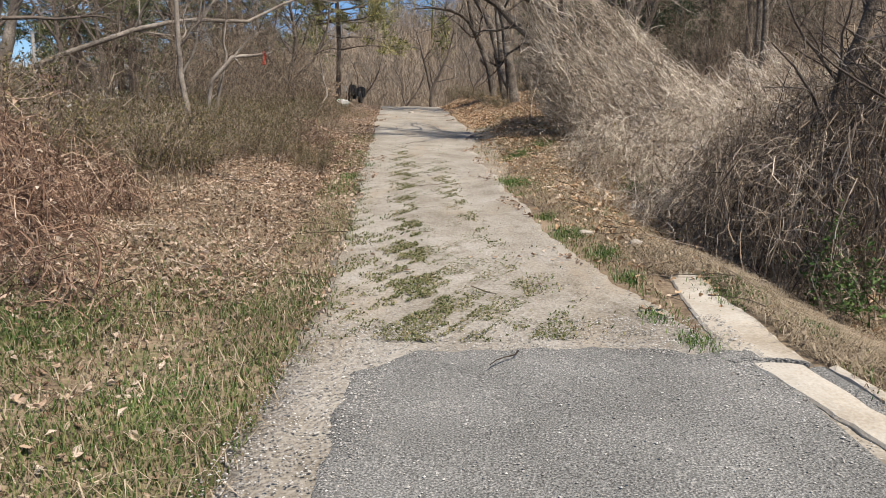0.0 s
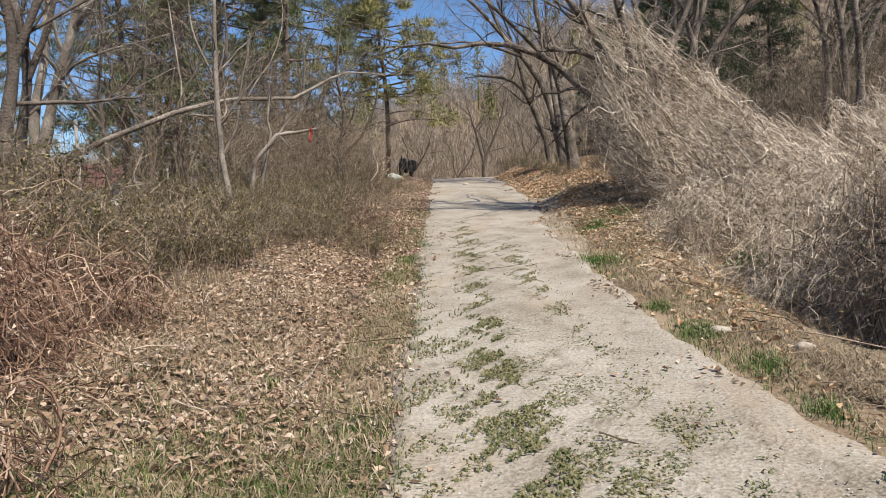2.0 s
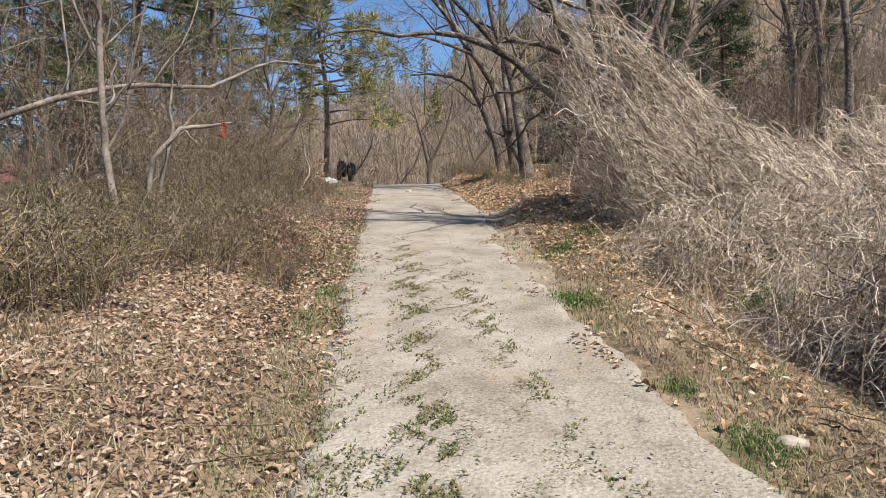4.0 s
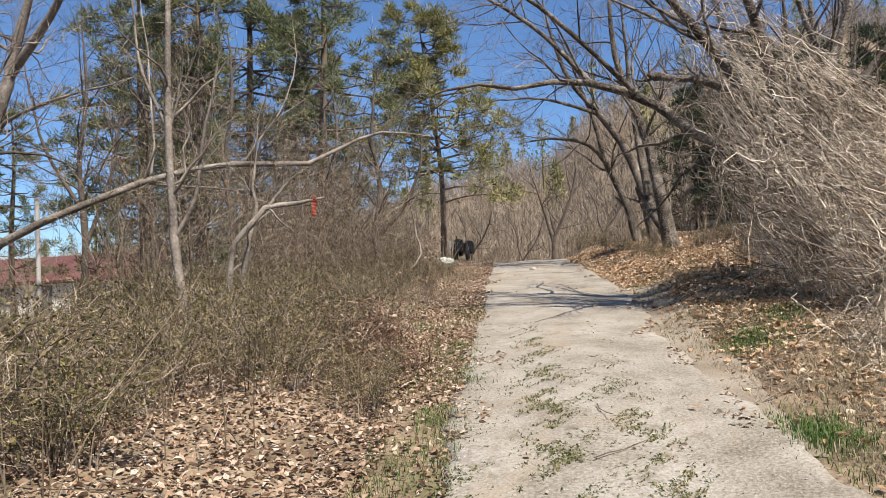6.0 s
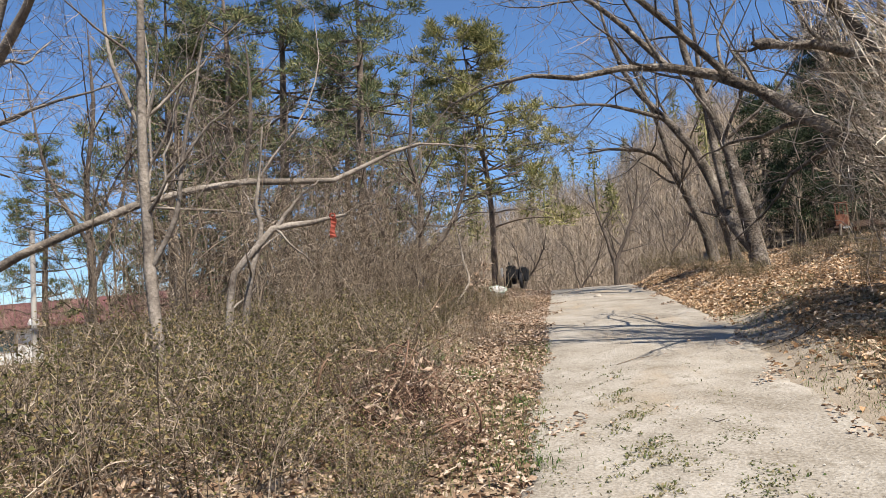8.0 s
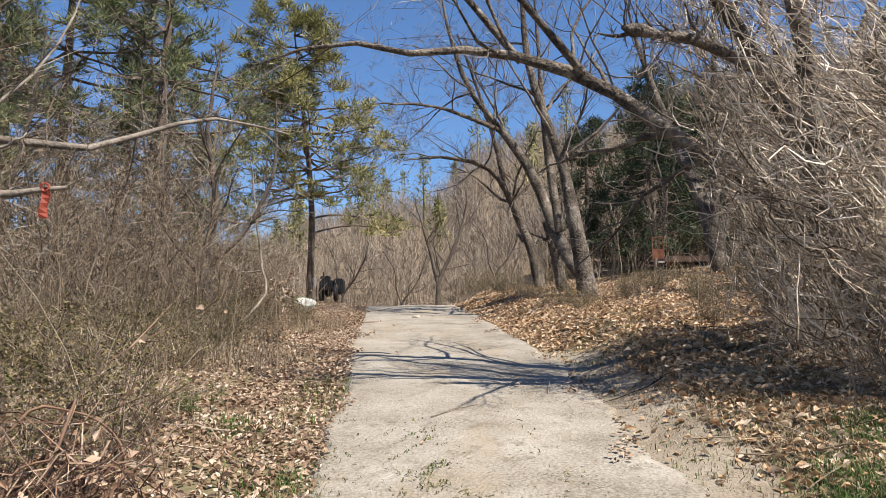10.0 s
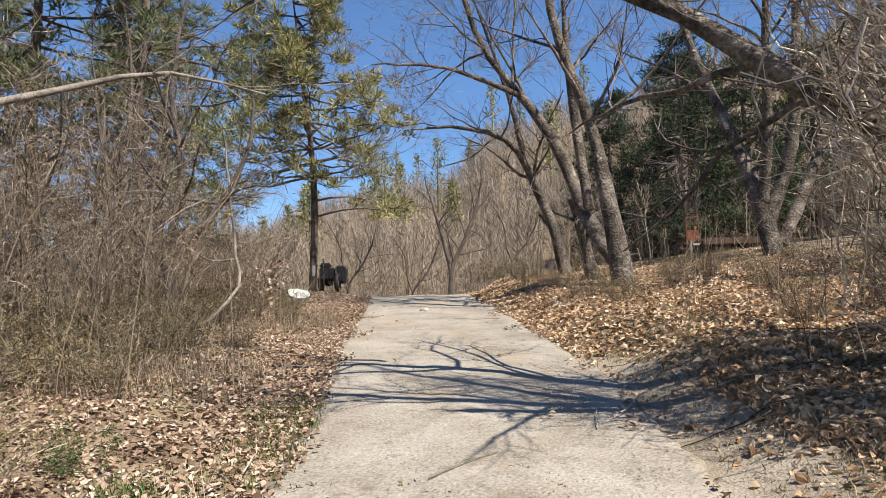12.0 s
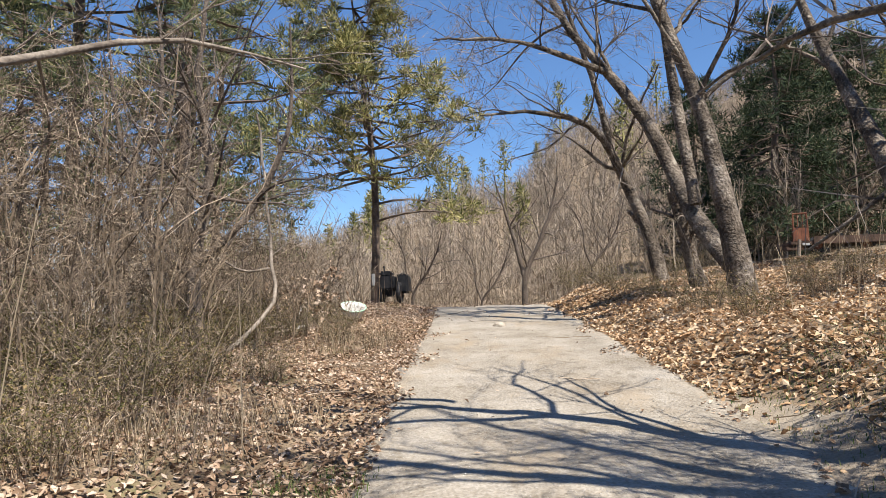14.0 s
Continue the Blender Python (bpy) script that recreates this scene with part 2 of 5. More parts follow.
def spawn(P, R, count, rng, u=(0.3, 1.0), ratio=(0.35, 0.6), spread=(30, 65), lift=0.05, wiggle=0.16, n=6, rr=0.6, tip=0.25, flat=1.0):
    """count branches from each polyline."""
    m, N, _ = P.shape
    idx = np.repeat(np.arange(m), count)
    L = np.linalg.norm(np.diff(P, axis=1), axis=2).sum(1)
    uu = rng.uniform(u[0], u[1], len(idx))
    s = np.minimum(uu * (N - 1), N - 1.001)
    i = s.astype(int)
    fr = (s - i)[:, None]
    base = P[idx, i] * (1 - fr) + P[idx, i + 1] * fr
    rad = R[idx, i] * (1 - fr[:, 0]) + R[idx, i + 1] * fr[:, 0]
    tan = unit(P[idx, i + 1] - P[idx, i])
    side = rng.normal(size=(len(idx), 3))
    side[:, 2] *= flat
    side = unit(np.cross(tan, side))
    a = np.radians(rng.uniform(*spread, len(idx)))[:, None]
    d = unit(np.cos(a) * tan + np.sin(a) * side + np.array((0, 0, lift)))
    ln = L[idx] * rng.uniform(*ratio, len(idx)) * (1.15 - 0.5 * uu)
    w = np.cumsum(rng.normal(0, wiggle, (len(idx), n - 1, 3)), axis=1)
    w[:, :, 2] += np.linspace(0, lift * 2, n - 1)
    st = unit(d[:, None] + w) * (ln / (n - 1))[:, None, None]
    Q = np.concatenate((base[:, None], base[:, None] + np.cumsum(st, axis=1)), axis=1)
    return Q, (np.maximum(rad * rr, 0.0025))[:, None] * np.linspace(1, tip, n)[None]


def blades(C, D, ln, wd, rng):
    """Thin triangles from C along D."""
    s = unit(np.cross(D, rng.normal(size=D.shape))) * (wd / 2)[:, None]
    V = np.stack((C - s, C + s, C + D * ln[:, None]), 1).reshape(-1, 3)
    return V, np.arange(len(V)).reshape(-1, 3)


def thin(P, R, rng):
    """The finest twigs, one sliver each."""
    D = P[:, -1] - P[:, 0]
    return blades(P[:, 0], unit(D), np.linalg.norm(D, axis=1), np.maximum(R[:, 0] * 2.4, 0.007), rng)


def grass_blades(C, ln, wd, lean, rng):
    """Bent blades of two pieces, standing at C."""
    m = len(C)
    a = rng.uniform(0, 2 * np.pi, m)
    out = np.stack((np.cos(a), np.sin(a), np.zeros(m)), 1)
    s = np.stack((-np.sin(a), np.cos(a), np.zeros(m)), 1) * (wd / 2)[:, None]
    up = np.array((0, 0, 1.0))
    mid = C + up * (ln * 0.6)[:, None] + out * (ln * lean * 0.35)[:, None]
    top = C + up * (ln * (1 - 0.35 * lean))[:, None] + out * (ln * lean)[:, None]
    V = np.stack((C - s, C + s, mid + s * 0.7, mid - s * 0.7, top), 1).reshape(-1, 3)
    b = (np.arange(m) * 5)[:, None]
    return [(V, np.concatenate((b + np.array([0, 1, 2]), b + np.array([0, 2, 3]), b + np.array([3, 2, 4]))))]


def leaves(C, size, rng, tilt=0.5, up=None, plain=False):
    """Curled leaves folded along the midrib, lying at C."""
    m = len(C)
    a = rng.uniform(0, 2 * np.pi, m)
    nrm = unit(np.stack((rng.normal(0, tilt, m), rng.normal(0, tilt, m), np.ones(m)), 1) if up is None else up + rng.normal(0, tilt, (m, 3)))
    x = np.stack((np.cos(a), np.sin(a), np.zeros(m)), 1)
    x = unit(x - nrm * (x * nrm).sum(1, keepdims=True))
    y = np.cross(nrm, x)
    L, W = size[:, None], (size * rng.uniform(0.4, 0.75, m))[:, None]
    fold = (rng.uniform(-0.1, 0.45, m) * size)[:, None] * nrm
    curl = (rng.uniform(-0.25, 0.4, m) * size)[:, None] * nrm
    if plain:
        V = np.stack((C - x * L / 2, C + y * W / 2 + fold, C + x * L / 2 + curl, C - y * W / 2 + fold), 1).reshape(-1, 3)
        b = (np.arange(m) * 4)[:, None]
        return V, np.concatenate((b + np.array([0, 2, 1]), b + np.array([0, 3, 2])))
    V = np.stack((C - x * L / 2, C - x * L * 0.1 + y * W / 2 + fold, C + x * L * 0.25 + y * W * 0.35 + fold * 0.8, C + x * L / 2 + curl,
                  C + x * L * 0.25 - y * W * 0.35 + fold * 0.8, C - x * L * 0.1 - y * W / 2 + fold), 1).reshape(-1, 3)
    b = (np.arange(m) * 6)[:, None]
    return V, np.concatenate((b + np.array([0, 3, 2, 1]), b + np.array([0, 5, 4, 3])))


def pebbles(C, size, rng):
    """Squashed eight-sided stones."""
    m = len(C)
    base = np.array([(1, 0, 0), (0, 1, 0), (-1, 0, 0), (0, -1, 0), (0, 0, 0.8), (0, 0, -0.5)], float)
    V = base[None] * size[:, None, None] * rng.uniform(0.6, 1.3, (m, 6, 1)) * np.array((1, 1, 0.7))
    a = rng.uniform(0, 6.28, m)
    ca, sa = np.cos(a)[:, None], np.sin(a)[:, None]
    V = np.stack((V[..., 0] * ca - V[..., 1] * sa, V[..., 0] * sa + V[..., 1] * ca, V[..., 2]), -1) + C[:, None]
    f = np.array([(0, 1, 4), (1, 2, 4), (2, 3, 4), (3, 0, 4), (1, 0, 5), (2, 1, 5), (3, 2, 5), (0, 3, 5)])
    return V.reshape(-1, 3), (np.arange(m)[:, None, None] * 6 + f[None]).reshape(-1, 3)


def box_bm(size, at=(0, 0, 0), bevel=0.0, rot=None):
    """A bevelled box as a chunk list."""
    bm = bmesh.new()
    bmesh.ops.create_cube(bm, size=1)
    bmesh.ops.scale(bm, vec=size, verts=bm.verts)
    if bevel:
        bmesh.ops.bevel(bm, geom=list(bm.edges), offset=bevel, segments=2, affect="EDGES")
    if rot:
        bmesh.ops.transform(bm, matrix=rot, verts=bm.verts)
    bmesh.ops.translate(bm, vec=at, verts=bm.verts)
    bm.verts.index_update()
    v = np.array([p.co for p in bm.verts])
    out = {}
    for f in bm.faces:
        out.setdefault(len(f.verts), []).append([q.index for q in f.verts])
    bm.free()
    res = []
    for size_, fs in out.items():
        res.append((v, np.array(fs)))
    return res


def rod(a, b, r, k=8, n=2):
    p = np.linspace(a, b, n)[None]
    v, f = tubes(p, np.full((1, n), r), k)
    return [(v, f)] + [(v, np.array([list(range(k - 1, -1, -1))])), (v, np.array([list(range((n - 1) * k, n * k))]))]


# ---------------------------------------------------------------- the lie of the land
PY = np.array([-400, -20, -5, 0, 4.4, 6, 7.7, 10.9, 14.5, 18.3, 21, 24.5, 28, 33, 36, 42, 60, 700])
PZ = np.array([-8, -0.6, -0.12, 0, 0.09, 0.17, 0.26, 0.485, 0.78, 1.12, 1.38, 1.70, 2.01, 2.42, 2.40, 1.7, 1.0, 1.0])
EY = np.array([-10, 0, 3, 5, 7.3, 10, 13.5, 16.8, 20.5, 22.9, 29.5, 34, 45])
EL = np.array([-1.0, -0.95, -0.95, -1.05, -1.28, -1.55, -1.95, -2.3, -2.6, -2.9, -3.5, -4.0, -5.2])
ER = np.array([1.75, 1.7, 1.7, 1.45, 1.0, 0.78, 0.45, 0.22, 0.25, 0.0, -0.75, -1.3, -2.5])


def sm(t):
    t = np.clip(t, 0, 1)
    return t * t * (3 - 2 * t)


def bumps(x, y):
    return (np.sin(1.7 * x + 0.6 * y) * np.sin(1.3 * y - 0.8 * x + 1) + 0.5 * np.sin(4.1 * x + 2.2 * y + 2) * np.sin(3.7 * y - 1.9 * x))


def G(x, y):
    """Height of the ground."""
    x, y = np.asarray(x, float), np.asarray(y, float)
    z = np.interp(y, PY, PZ)
    l, r = np.interp(y, EY, EL), np.interp(y, EY, ER)
    dl, dr = np.maximum(0, l - x), np.maximum(0, x - r)
    on = np.clip(1 - np.maximum(dl, dr) / 0.5, 0, 1)
    z = z + (1 - on) * 0.05 * bumps(x, y) * np.clip((60 - y) / 20, 0.3, 1)
    near = 1 - sm((y - 9) / 7)
    z = z + near * (0.05 * np.clip(x, 0, 2.2) - 0.5 * sm((dr - 0.75) / 1.3))
    far = sm((y - 12) / 8)
    z = z + far * (0.42 * sm(dr / 1.3) + 0.10 * np.maximum(0, dr - 1.2))
    keep = sm((dr - 1) / 4)
    z = z + keep * np.maximum(0, 2.42 + 0.02 * np.clip(y - 33, 0, 27) - np.interp(y, PY, PZ)) * (y > 33)
    z = z + 0.28 * np.maximum(0, x - 12) * sm((x - 12) / 12) * sm((60 - y) / 20) * (x < 60)
    z = z + 0.27 * sm((dl - 0.1) / 2.2) * sm((50 - y) / 15)
    z = z - 0.75 * sm((dl - 1.0) / 3.0) * sm((y - 23) / 5) * sm((48 - y) / 10)
    w = sm((-9 - x) / 12) * sm((y + 5) / 20) * sm((75 - y) / 20)
    z = z * (1 - w) + 0.75 * w
    az = x / np.maximum(y - 14, 20)
    top = np.interp(az, [-1.2, -0.9, -0.5, -0.3, -0.05, 0.2, 0.6, 1.0], [3, 5, 8, 11, 19, 25, 32, 30])
    top = top * (1 + 0.06 * np.sin(az * 23) + 0.04 * np.sin(az * 51 + 1))
    z = z + top * sm((y - 43) / 85)
    return z


def on_ground(x, y, dz=0.0):
    return np.stack((x, y, G(x, y) + dz), -1)


def thing(name, at, label, category, group=""):
    e = new(name)
    e.location = at
    e.empty_display_size = 0.2
    return tagged(e, label, category, group)


def local(chunks, at):
    return [(np.asarray(v) - np.asarray(at), f) for v, f in chunks]


# ---------------------------------------------------------------- ground, track, asphalt, kerb
def axis(lo, hi, step, far_lo, far_hi, grow=1.18):
    a = list(np.arange(lo, hi + step / 2, step))
    s = step
    while a[-1] < far_hi:
        s *= grow
        a.append(a[-1] + s)
    s = step
    while a[0] > far_lo:
        s *= grow
        a.insert(0, a[0] - s)
    return np.array(a)


def sheet(xs, ys, zf):
    X, Y = np.meshgrid(xs, ys)
    V = np.stack((X, Y, zf(X, Y)), -1).reshape(-1, 3)
    i = np.arange(X.size).reshape(X.shape)
    return V, np.stack((i[:-1, :-1], i[:-1, 1:], i[1:, 1:], i[1:, :-1]), -1).reshape(-1, 4)


tagged(make("ground", [sheet(axis(-8, 8, 0.16, -500, 500), axis(-2, 40, 0.2, -300, 650), G)], "soil", smooth=True),
       "brown earth slope strewn with dry leaves", "ground", kind="structure")


def strip(y0, y1, step, left, right, cols, lift, skirt=0.08):
    """A sheet between two edges given as functions of y, with sides that go into the ground."""
    ys = np.arange(y0, y1, step)
    u = np.linspace(0, 1, cols)
    l, r = left(ys), right(ys)
    X = l[:, None] + (r - l)[:, None] * u
    Y = np.repeat(ys[:, None], cols, 1)
    Z = G(X, Y) + lift(X, Y, u[None])
    X = np.concatenate((X[:, :1] - 0.01, X, X[:, -1:] + 0.01), 1)
    Y = np.concatenate((Y[:, :1], Y, Y[:, -1:]), 1)
    Z = np.concatenate((Z[:, :1] - skirt, Z, Z[:, -1:] - skirt), 1)
    V = np.stack((X, Y, Z), -1).reshape(-1, 3)
    i = np.arange(X.size).reshape(X.shape)
    return V, np.stack((i[:-1, :-1], i[:-1, 1:], i[1:, 1:], i[1:, :-1]), -1).reshape(-1, 4)


def rag(y, seed, amp):
    return amp * (np.sin(2.3 * y + seed) + 0.7 * np.sin(5.9 * y + 2 * seed) + 0.5 * np.sin(13.1 * y + seed) + 0.3 * np.sin(29 * y))


rng = np.random.default_rng(11)
track_lift = lambda X, Y, u: np.clip((Y - 3.7) / 1.2, 0, 1) * 0.014 + 0.006 + 0.006 * np.sin(3 * X + Y) + 0.012 * np.sin(u * np.pi) - 0.012 * (np.abs(u - 0.3) < 0.1) - 0.012 * (np.abs(u - 0.75) < 0.1)
tagged(make("road", [strip(3.7, 44, 0.12, lambda y: np.interp(y, EY, EL) + rag(y, 1, 0.04), lambda y: np.interp(y, EY, ER) + rag(y, 4, 0.032), 26, track_lift)], "track", smooth=True),
       "pale worn concrete farm track with sandy dirt", "track", kind="structure")
# sandy verge on the right of the track, where cars cut the corner
tagged(make("verge", [strip(11.5, 24, 0.12, lambda y: np.interp(y, EY, ER) - 0.2 + rag(y, 2, 0.05),
                            lambda y: np.interp(y, EY, ER) + 0.15 + 0.75 * np.sin(np.clip((y - 11.5) / 12.5, 0, 1) * np.pi) + rag(y, 6, 0.05), 10,
                            lambda X, Y, u: 0.022 * np.sin(np.clip(u * 1.15, 0, 1) * np.pi) - 0.006, skirt=0.02)], "dirt", smooth=True),
       "bare sandy dirt verge beside the track", "verge", kind="structure")
a_end = lambda x: 4.28 + 0.16 * np.sqrt(np.clip(1 - ((x - 0.35) / 1.0) ** 2, 0, 1)) - 0.35 * sm((-0.25 - x) / 0.4) + 0.02 * np.sin(17 * x) + 0.012 * np.sin(41 * x)


def asphalt_mesh():
    us = np.linspace(0, 1, 60)
    xs_l, xs_r = -0.62, 1.74
    X = np.repeat((xs_l + (xs_r - xs_l) * us)[None], 90, 0)
    t = np.linspace(0, 1, 90)[:, None]
    Y = -14 + (a_end(X) + 14) * t ** 0.6
    X = X + (1 - us)[None] ** 6 * (0.03 * np.sin(Y * 3.1) + 0.02 * np.sin(Y * 11) + 0.012 * np.sin(Y * 27))
    Z = G(X, Y) + 0.03 + 0.003 * np.sin(9 * X) * np.sin(8 * Y)
    Z[-1] -= 0.03
    Z[:, 0] -= 0.035
    Z[:, -1] -= 0.03
    V = np.stack((X, Y, Z), -1).reshape(-1, 3)
    i = np.arange(X.size).reshape(X.shape)
    return V, np.stack((i[:-1, :-1], i[:-1, 1:], i[1:, 1:], i[1:, :-1]), -1).reshape(-1, 4)


tagged(make("road_asphalt", [asphalt_mesh()], "asphalt", smooth=True), "grey coarse asphalt patch with a rounded broken edge", "asphalt", kind="structure")
# gravelly shoulder under the asphalt's left edge
tagged(make("shoulder", [strip(-14, 4.5, 0.15, lambda y: -0.98 + rag(y, 3, 0.03), lambda y: 1.8 + 0 * y, 14, lambda X, Y, u: 0.016 + 0 * X)], "track", smooth=True),
       "sandy gravel shoulder round the asphalt", "shoulder", kind="structure")


def kerb_piece(inner, outer, height, name, label, material="kerb"):
    """Concrete strip between two lines of (x, y), as a bevelled slab."""
    n = 30
    a, b = spline([(x, y, 0, 1) for x, y in inner], n)[0], spline([(x, y, 0, 1) for x, y in outer], n)[0]
    cols = [(0, -0.2), (0, -0.012), (0.05, 0), (0.35, 0.004), (0.7, 0.004), (0.95, 0), (1, -0.012), (1, -0.25)]
    V = []
    for u, dz in cols:
        p = a + (b - a) * u
        zz = np.maximum(G(a[:, 0], a[:, 1]), G(p[:, 0], p[:, 1])) + height + dz + 0.004 * np.sin(np.arange(n) * 1.7 + 3 * u)
        V.append(np.stack((p[:, 0] + 0.006 * np.sin(np.arange(n) * 2.9), p[:, 1], zz), -1))
    V = np.stack(V, 1)
    i = np.arange(n * len(cols)).reshape(n, len(cols))
    F = np.stack((i[:-1, :-1], i[1:, :-1], i[1:, 1:], i[:-1, 1:]), -1).reshape(-1, 4)
    ends = np.array([i[0], i[-1][::-1]])
    v = V.reshape(-1, 3)
    return tagged(make(name, [(v, F), (v, ends)], material), label, "kerb", kind="structure")


kerb_piece([(1.62, 4.08), (1.60, 4.65), (1.68, 5.5), (1.74, 6.2)], [(1.95, 3.90), (1.97, 4.75), (1.96, 5.5), (1.92, 6.2)], 0.02, "kerb", "sandy worn concrete gutter edge beside the track")
kerb_piece([(2.02, 1.3), (1.88, 2.3), (1.77, 3.0), (1.62, 3.96)], [(2.26, 1.3), (2.10, 2.3), (1.98, 3.1), (1.86, 3.82)], 0.036, "kerb_lower", "pale concrete gutter edge beside the asphalt")
kerb_piece([(2.34, 1.3), (2.20, 2.3), (2.10, 3.1), (1.99, 3.84)], [(2.40, 1.3), (2.27, 2.3), (2.17, 3.1), (2.06, 3.86)], 0.02, "kerb_lip", "thin broken concrete lip of the gutter")
kerb_piece([(2.265, 1.3), (2.105, 2.3), (1.985, 3.1), (1.865, 3.84)], [(2.335, 1.3), (2.195, 2.3), (2.095, 3.1), (1.985, 3.86)], 0.012, "gutter", "dark tar filling the gutter between the kerbs", "asphalt")
kerb_piece([(1.50, 4.02), (1.60, 4.03), (1.70, 4.0), (1.84, 3.95)], [(1.56, 3.97), (1.64, 3.975), (1.74, 3.95), (1.90, 3.86)], 0.034, "joint", "dark tar joint across the gutter edge", "asphalt")


# ---------------------------------------------------------------- bare trees
def tree_geo(limbs, rng, levels, sides=(8, 5, 3), n0=14):
    """limbs: lists of (x, y, z, radius). levels: keyword sets for spawn(). Returns chunks for trunk, branches, twigs."""
    P0, R0 = zip(*(spline(l, n0) for l in limbs))
    P, R = np.stack(P0), np.stack(R0)
    P = P + rng.normal(0, 0.012, P.shape) * np.linspace(0, 1, n0)[None, :, None]
    R = R * (1 + 0.06 * rng.normal(size=R.shape))
    out = [(P, R), None, []]
    for j, lv in enumerate(levels):
        P, R = spawn(P, R, rng=rng, **lv)
        if j == 0:
            out[1] = (P, R)
        else:
            out[2].append(tubes(P, R, sides[2]) if j < 2 else thin(P, R, rng))
    return out, P, R


def tree(name, at, limbs, seed, levels, label, bark="bark", twig="tree_twig", sides=(8, 5, 3), group="", girth=1.0):
    rng = np.random.default_rng(seed)
    at = np.array(at, float)
    limbs = [[(x, y, z, q * girth) for x, y, z, q in l] for l in limbs]
    g, P, R = tree_geo(limbs, rng, levels, sides)
    e = thing(name, at, label, "tree", group)
    for j, (p, q) in enumerate(zip(*g[0])):
        make("trunk" if j == 0 else "limb", local([tubes(p[None], q[None], sides[0])], at), bark, e, smooth=True)
    if g[1]:
        for p, q in zip(*g[1]):
            make("branch", local([tubes(p[None], q[None], sides[1])], at), bark, e, smooth=True)
    if g[2]:
        tagged(make("twiggery", local(g[2], at), twig, e), kind="stuff")
    return e, P, R


FINE = [dict(count=9, u=(0.3, 1), ratio=(0.25, 0.5), n=8, wiggle=0.15, rr=0.42),
        dict(count=6, u=(0.15, 1), ratio=(0.3, 0.6), n=6, wiggle=0.2, rr=0.5),
        dict(count=7, u=(0.15, 1), ratio=(0.35, 0.7), n=4, wiggle=0.2, rr=0.6),
        dict(count=4, u=(0.2, 1), ratio=(0.4, 0.8), n=3, wiggle=0.2, rr=0.7)]
g0 = lambda x, y, dz=0.0: float(G(x, y)) + dz

# tree hung with vines, whose limbs reach over the track
tree("vine_clad_tree", (3.0, 18.3, g0(3.0, 18.3)), [
    [(3.1, 18.4, g0(3.1, 18.4, -0.1), 0.26), (2.7, 18.5, 2.6, 0.22), (2.2, 18.8, 3.25, 0.19), (1.47, 19.1, 3.9, 0.165), (0.48, 19.75, 4.9, 0.14), (-0.74, 19.95, 5.37, 0.10), (-1.79, 19.6, 5.22, 0.07), (-2.5, 19.65, 5.39, 0.05), (-3.7, 19.7, 5.1, 0.02)],
    [(2.7, 18.4, 2.5, 0.2), (2.2, 18.2, 3.8, 0.17), (1.5, 17.9, 4.9, 0.14), (0.7, 17.7, 6.0, 0.11), (-0.3, 17.6, 7.2, 0.07), (-1.4, 17.2, 8.2, 0.03)],
    [(2.4, 18.2, 3.3, 0.16), (2.2, 17.9, 4.6, 0.15), (1.9, 17.8, 5.8, 0.12), (1.5, 18.0, 7.3, 0.08), (1.2, 18.3, 9.0, 0.03)],
    [(1.75, 17.9, 4.35, 0.10), (1.2, 17.85, 4.6, 0.095), (0.75, 17.8, 4.68, 0.085), (0.45, 17.8, 4.75, 0.075), (0.42, 17.8, 4.76, 0.03)],
    [(-0.3, 20.2, 5.3, 0.09), (-1.2, 20.0, 6.3, 0.07), (-2.2, 19.7, 7.0, 0.05), (-3.6, 19.2, 7.4, 0.02)],
    [(0.48, 19.75, 4.9, 0.09), (-0.4, 19.2, 5.7, 0.075), (-1.3, 18.6, 6.4, 0.055), (-2.4, 17.8, 6.8, 0.02)],
    [(2.5, 18.3, 3.0, 0.14), (3.2, 18.9, 4.6, 0.11), (3.9, 19.2, 6.2, 0.08), (4.5, 19.0, 8.0, 0.03)],
], 5, FINE[:3], "large leaning bare tree draped with dry vines", "bark", girth=0.6)

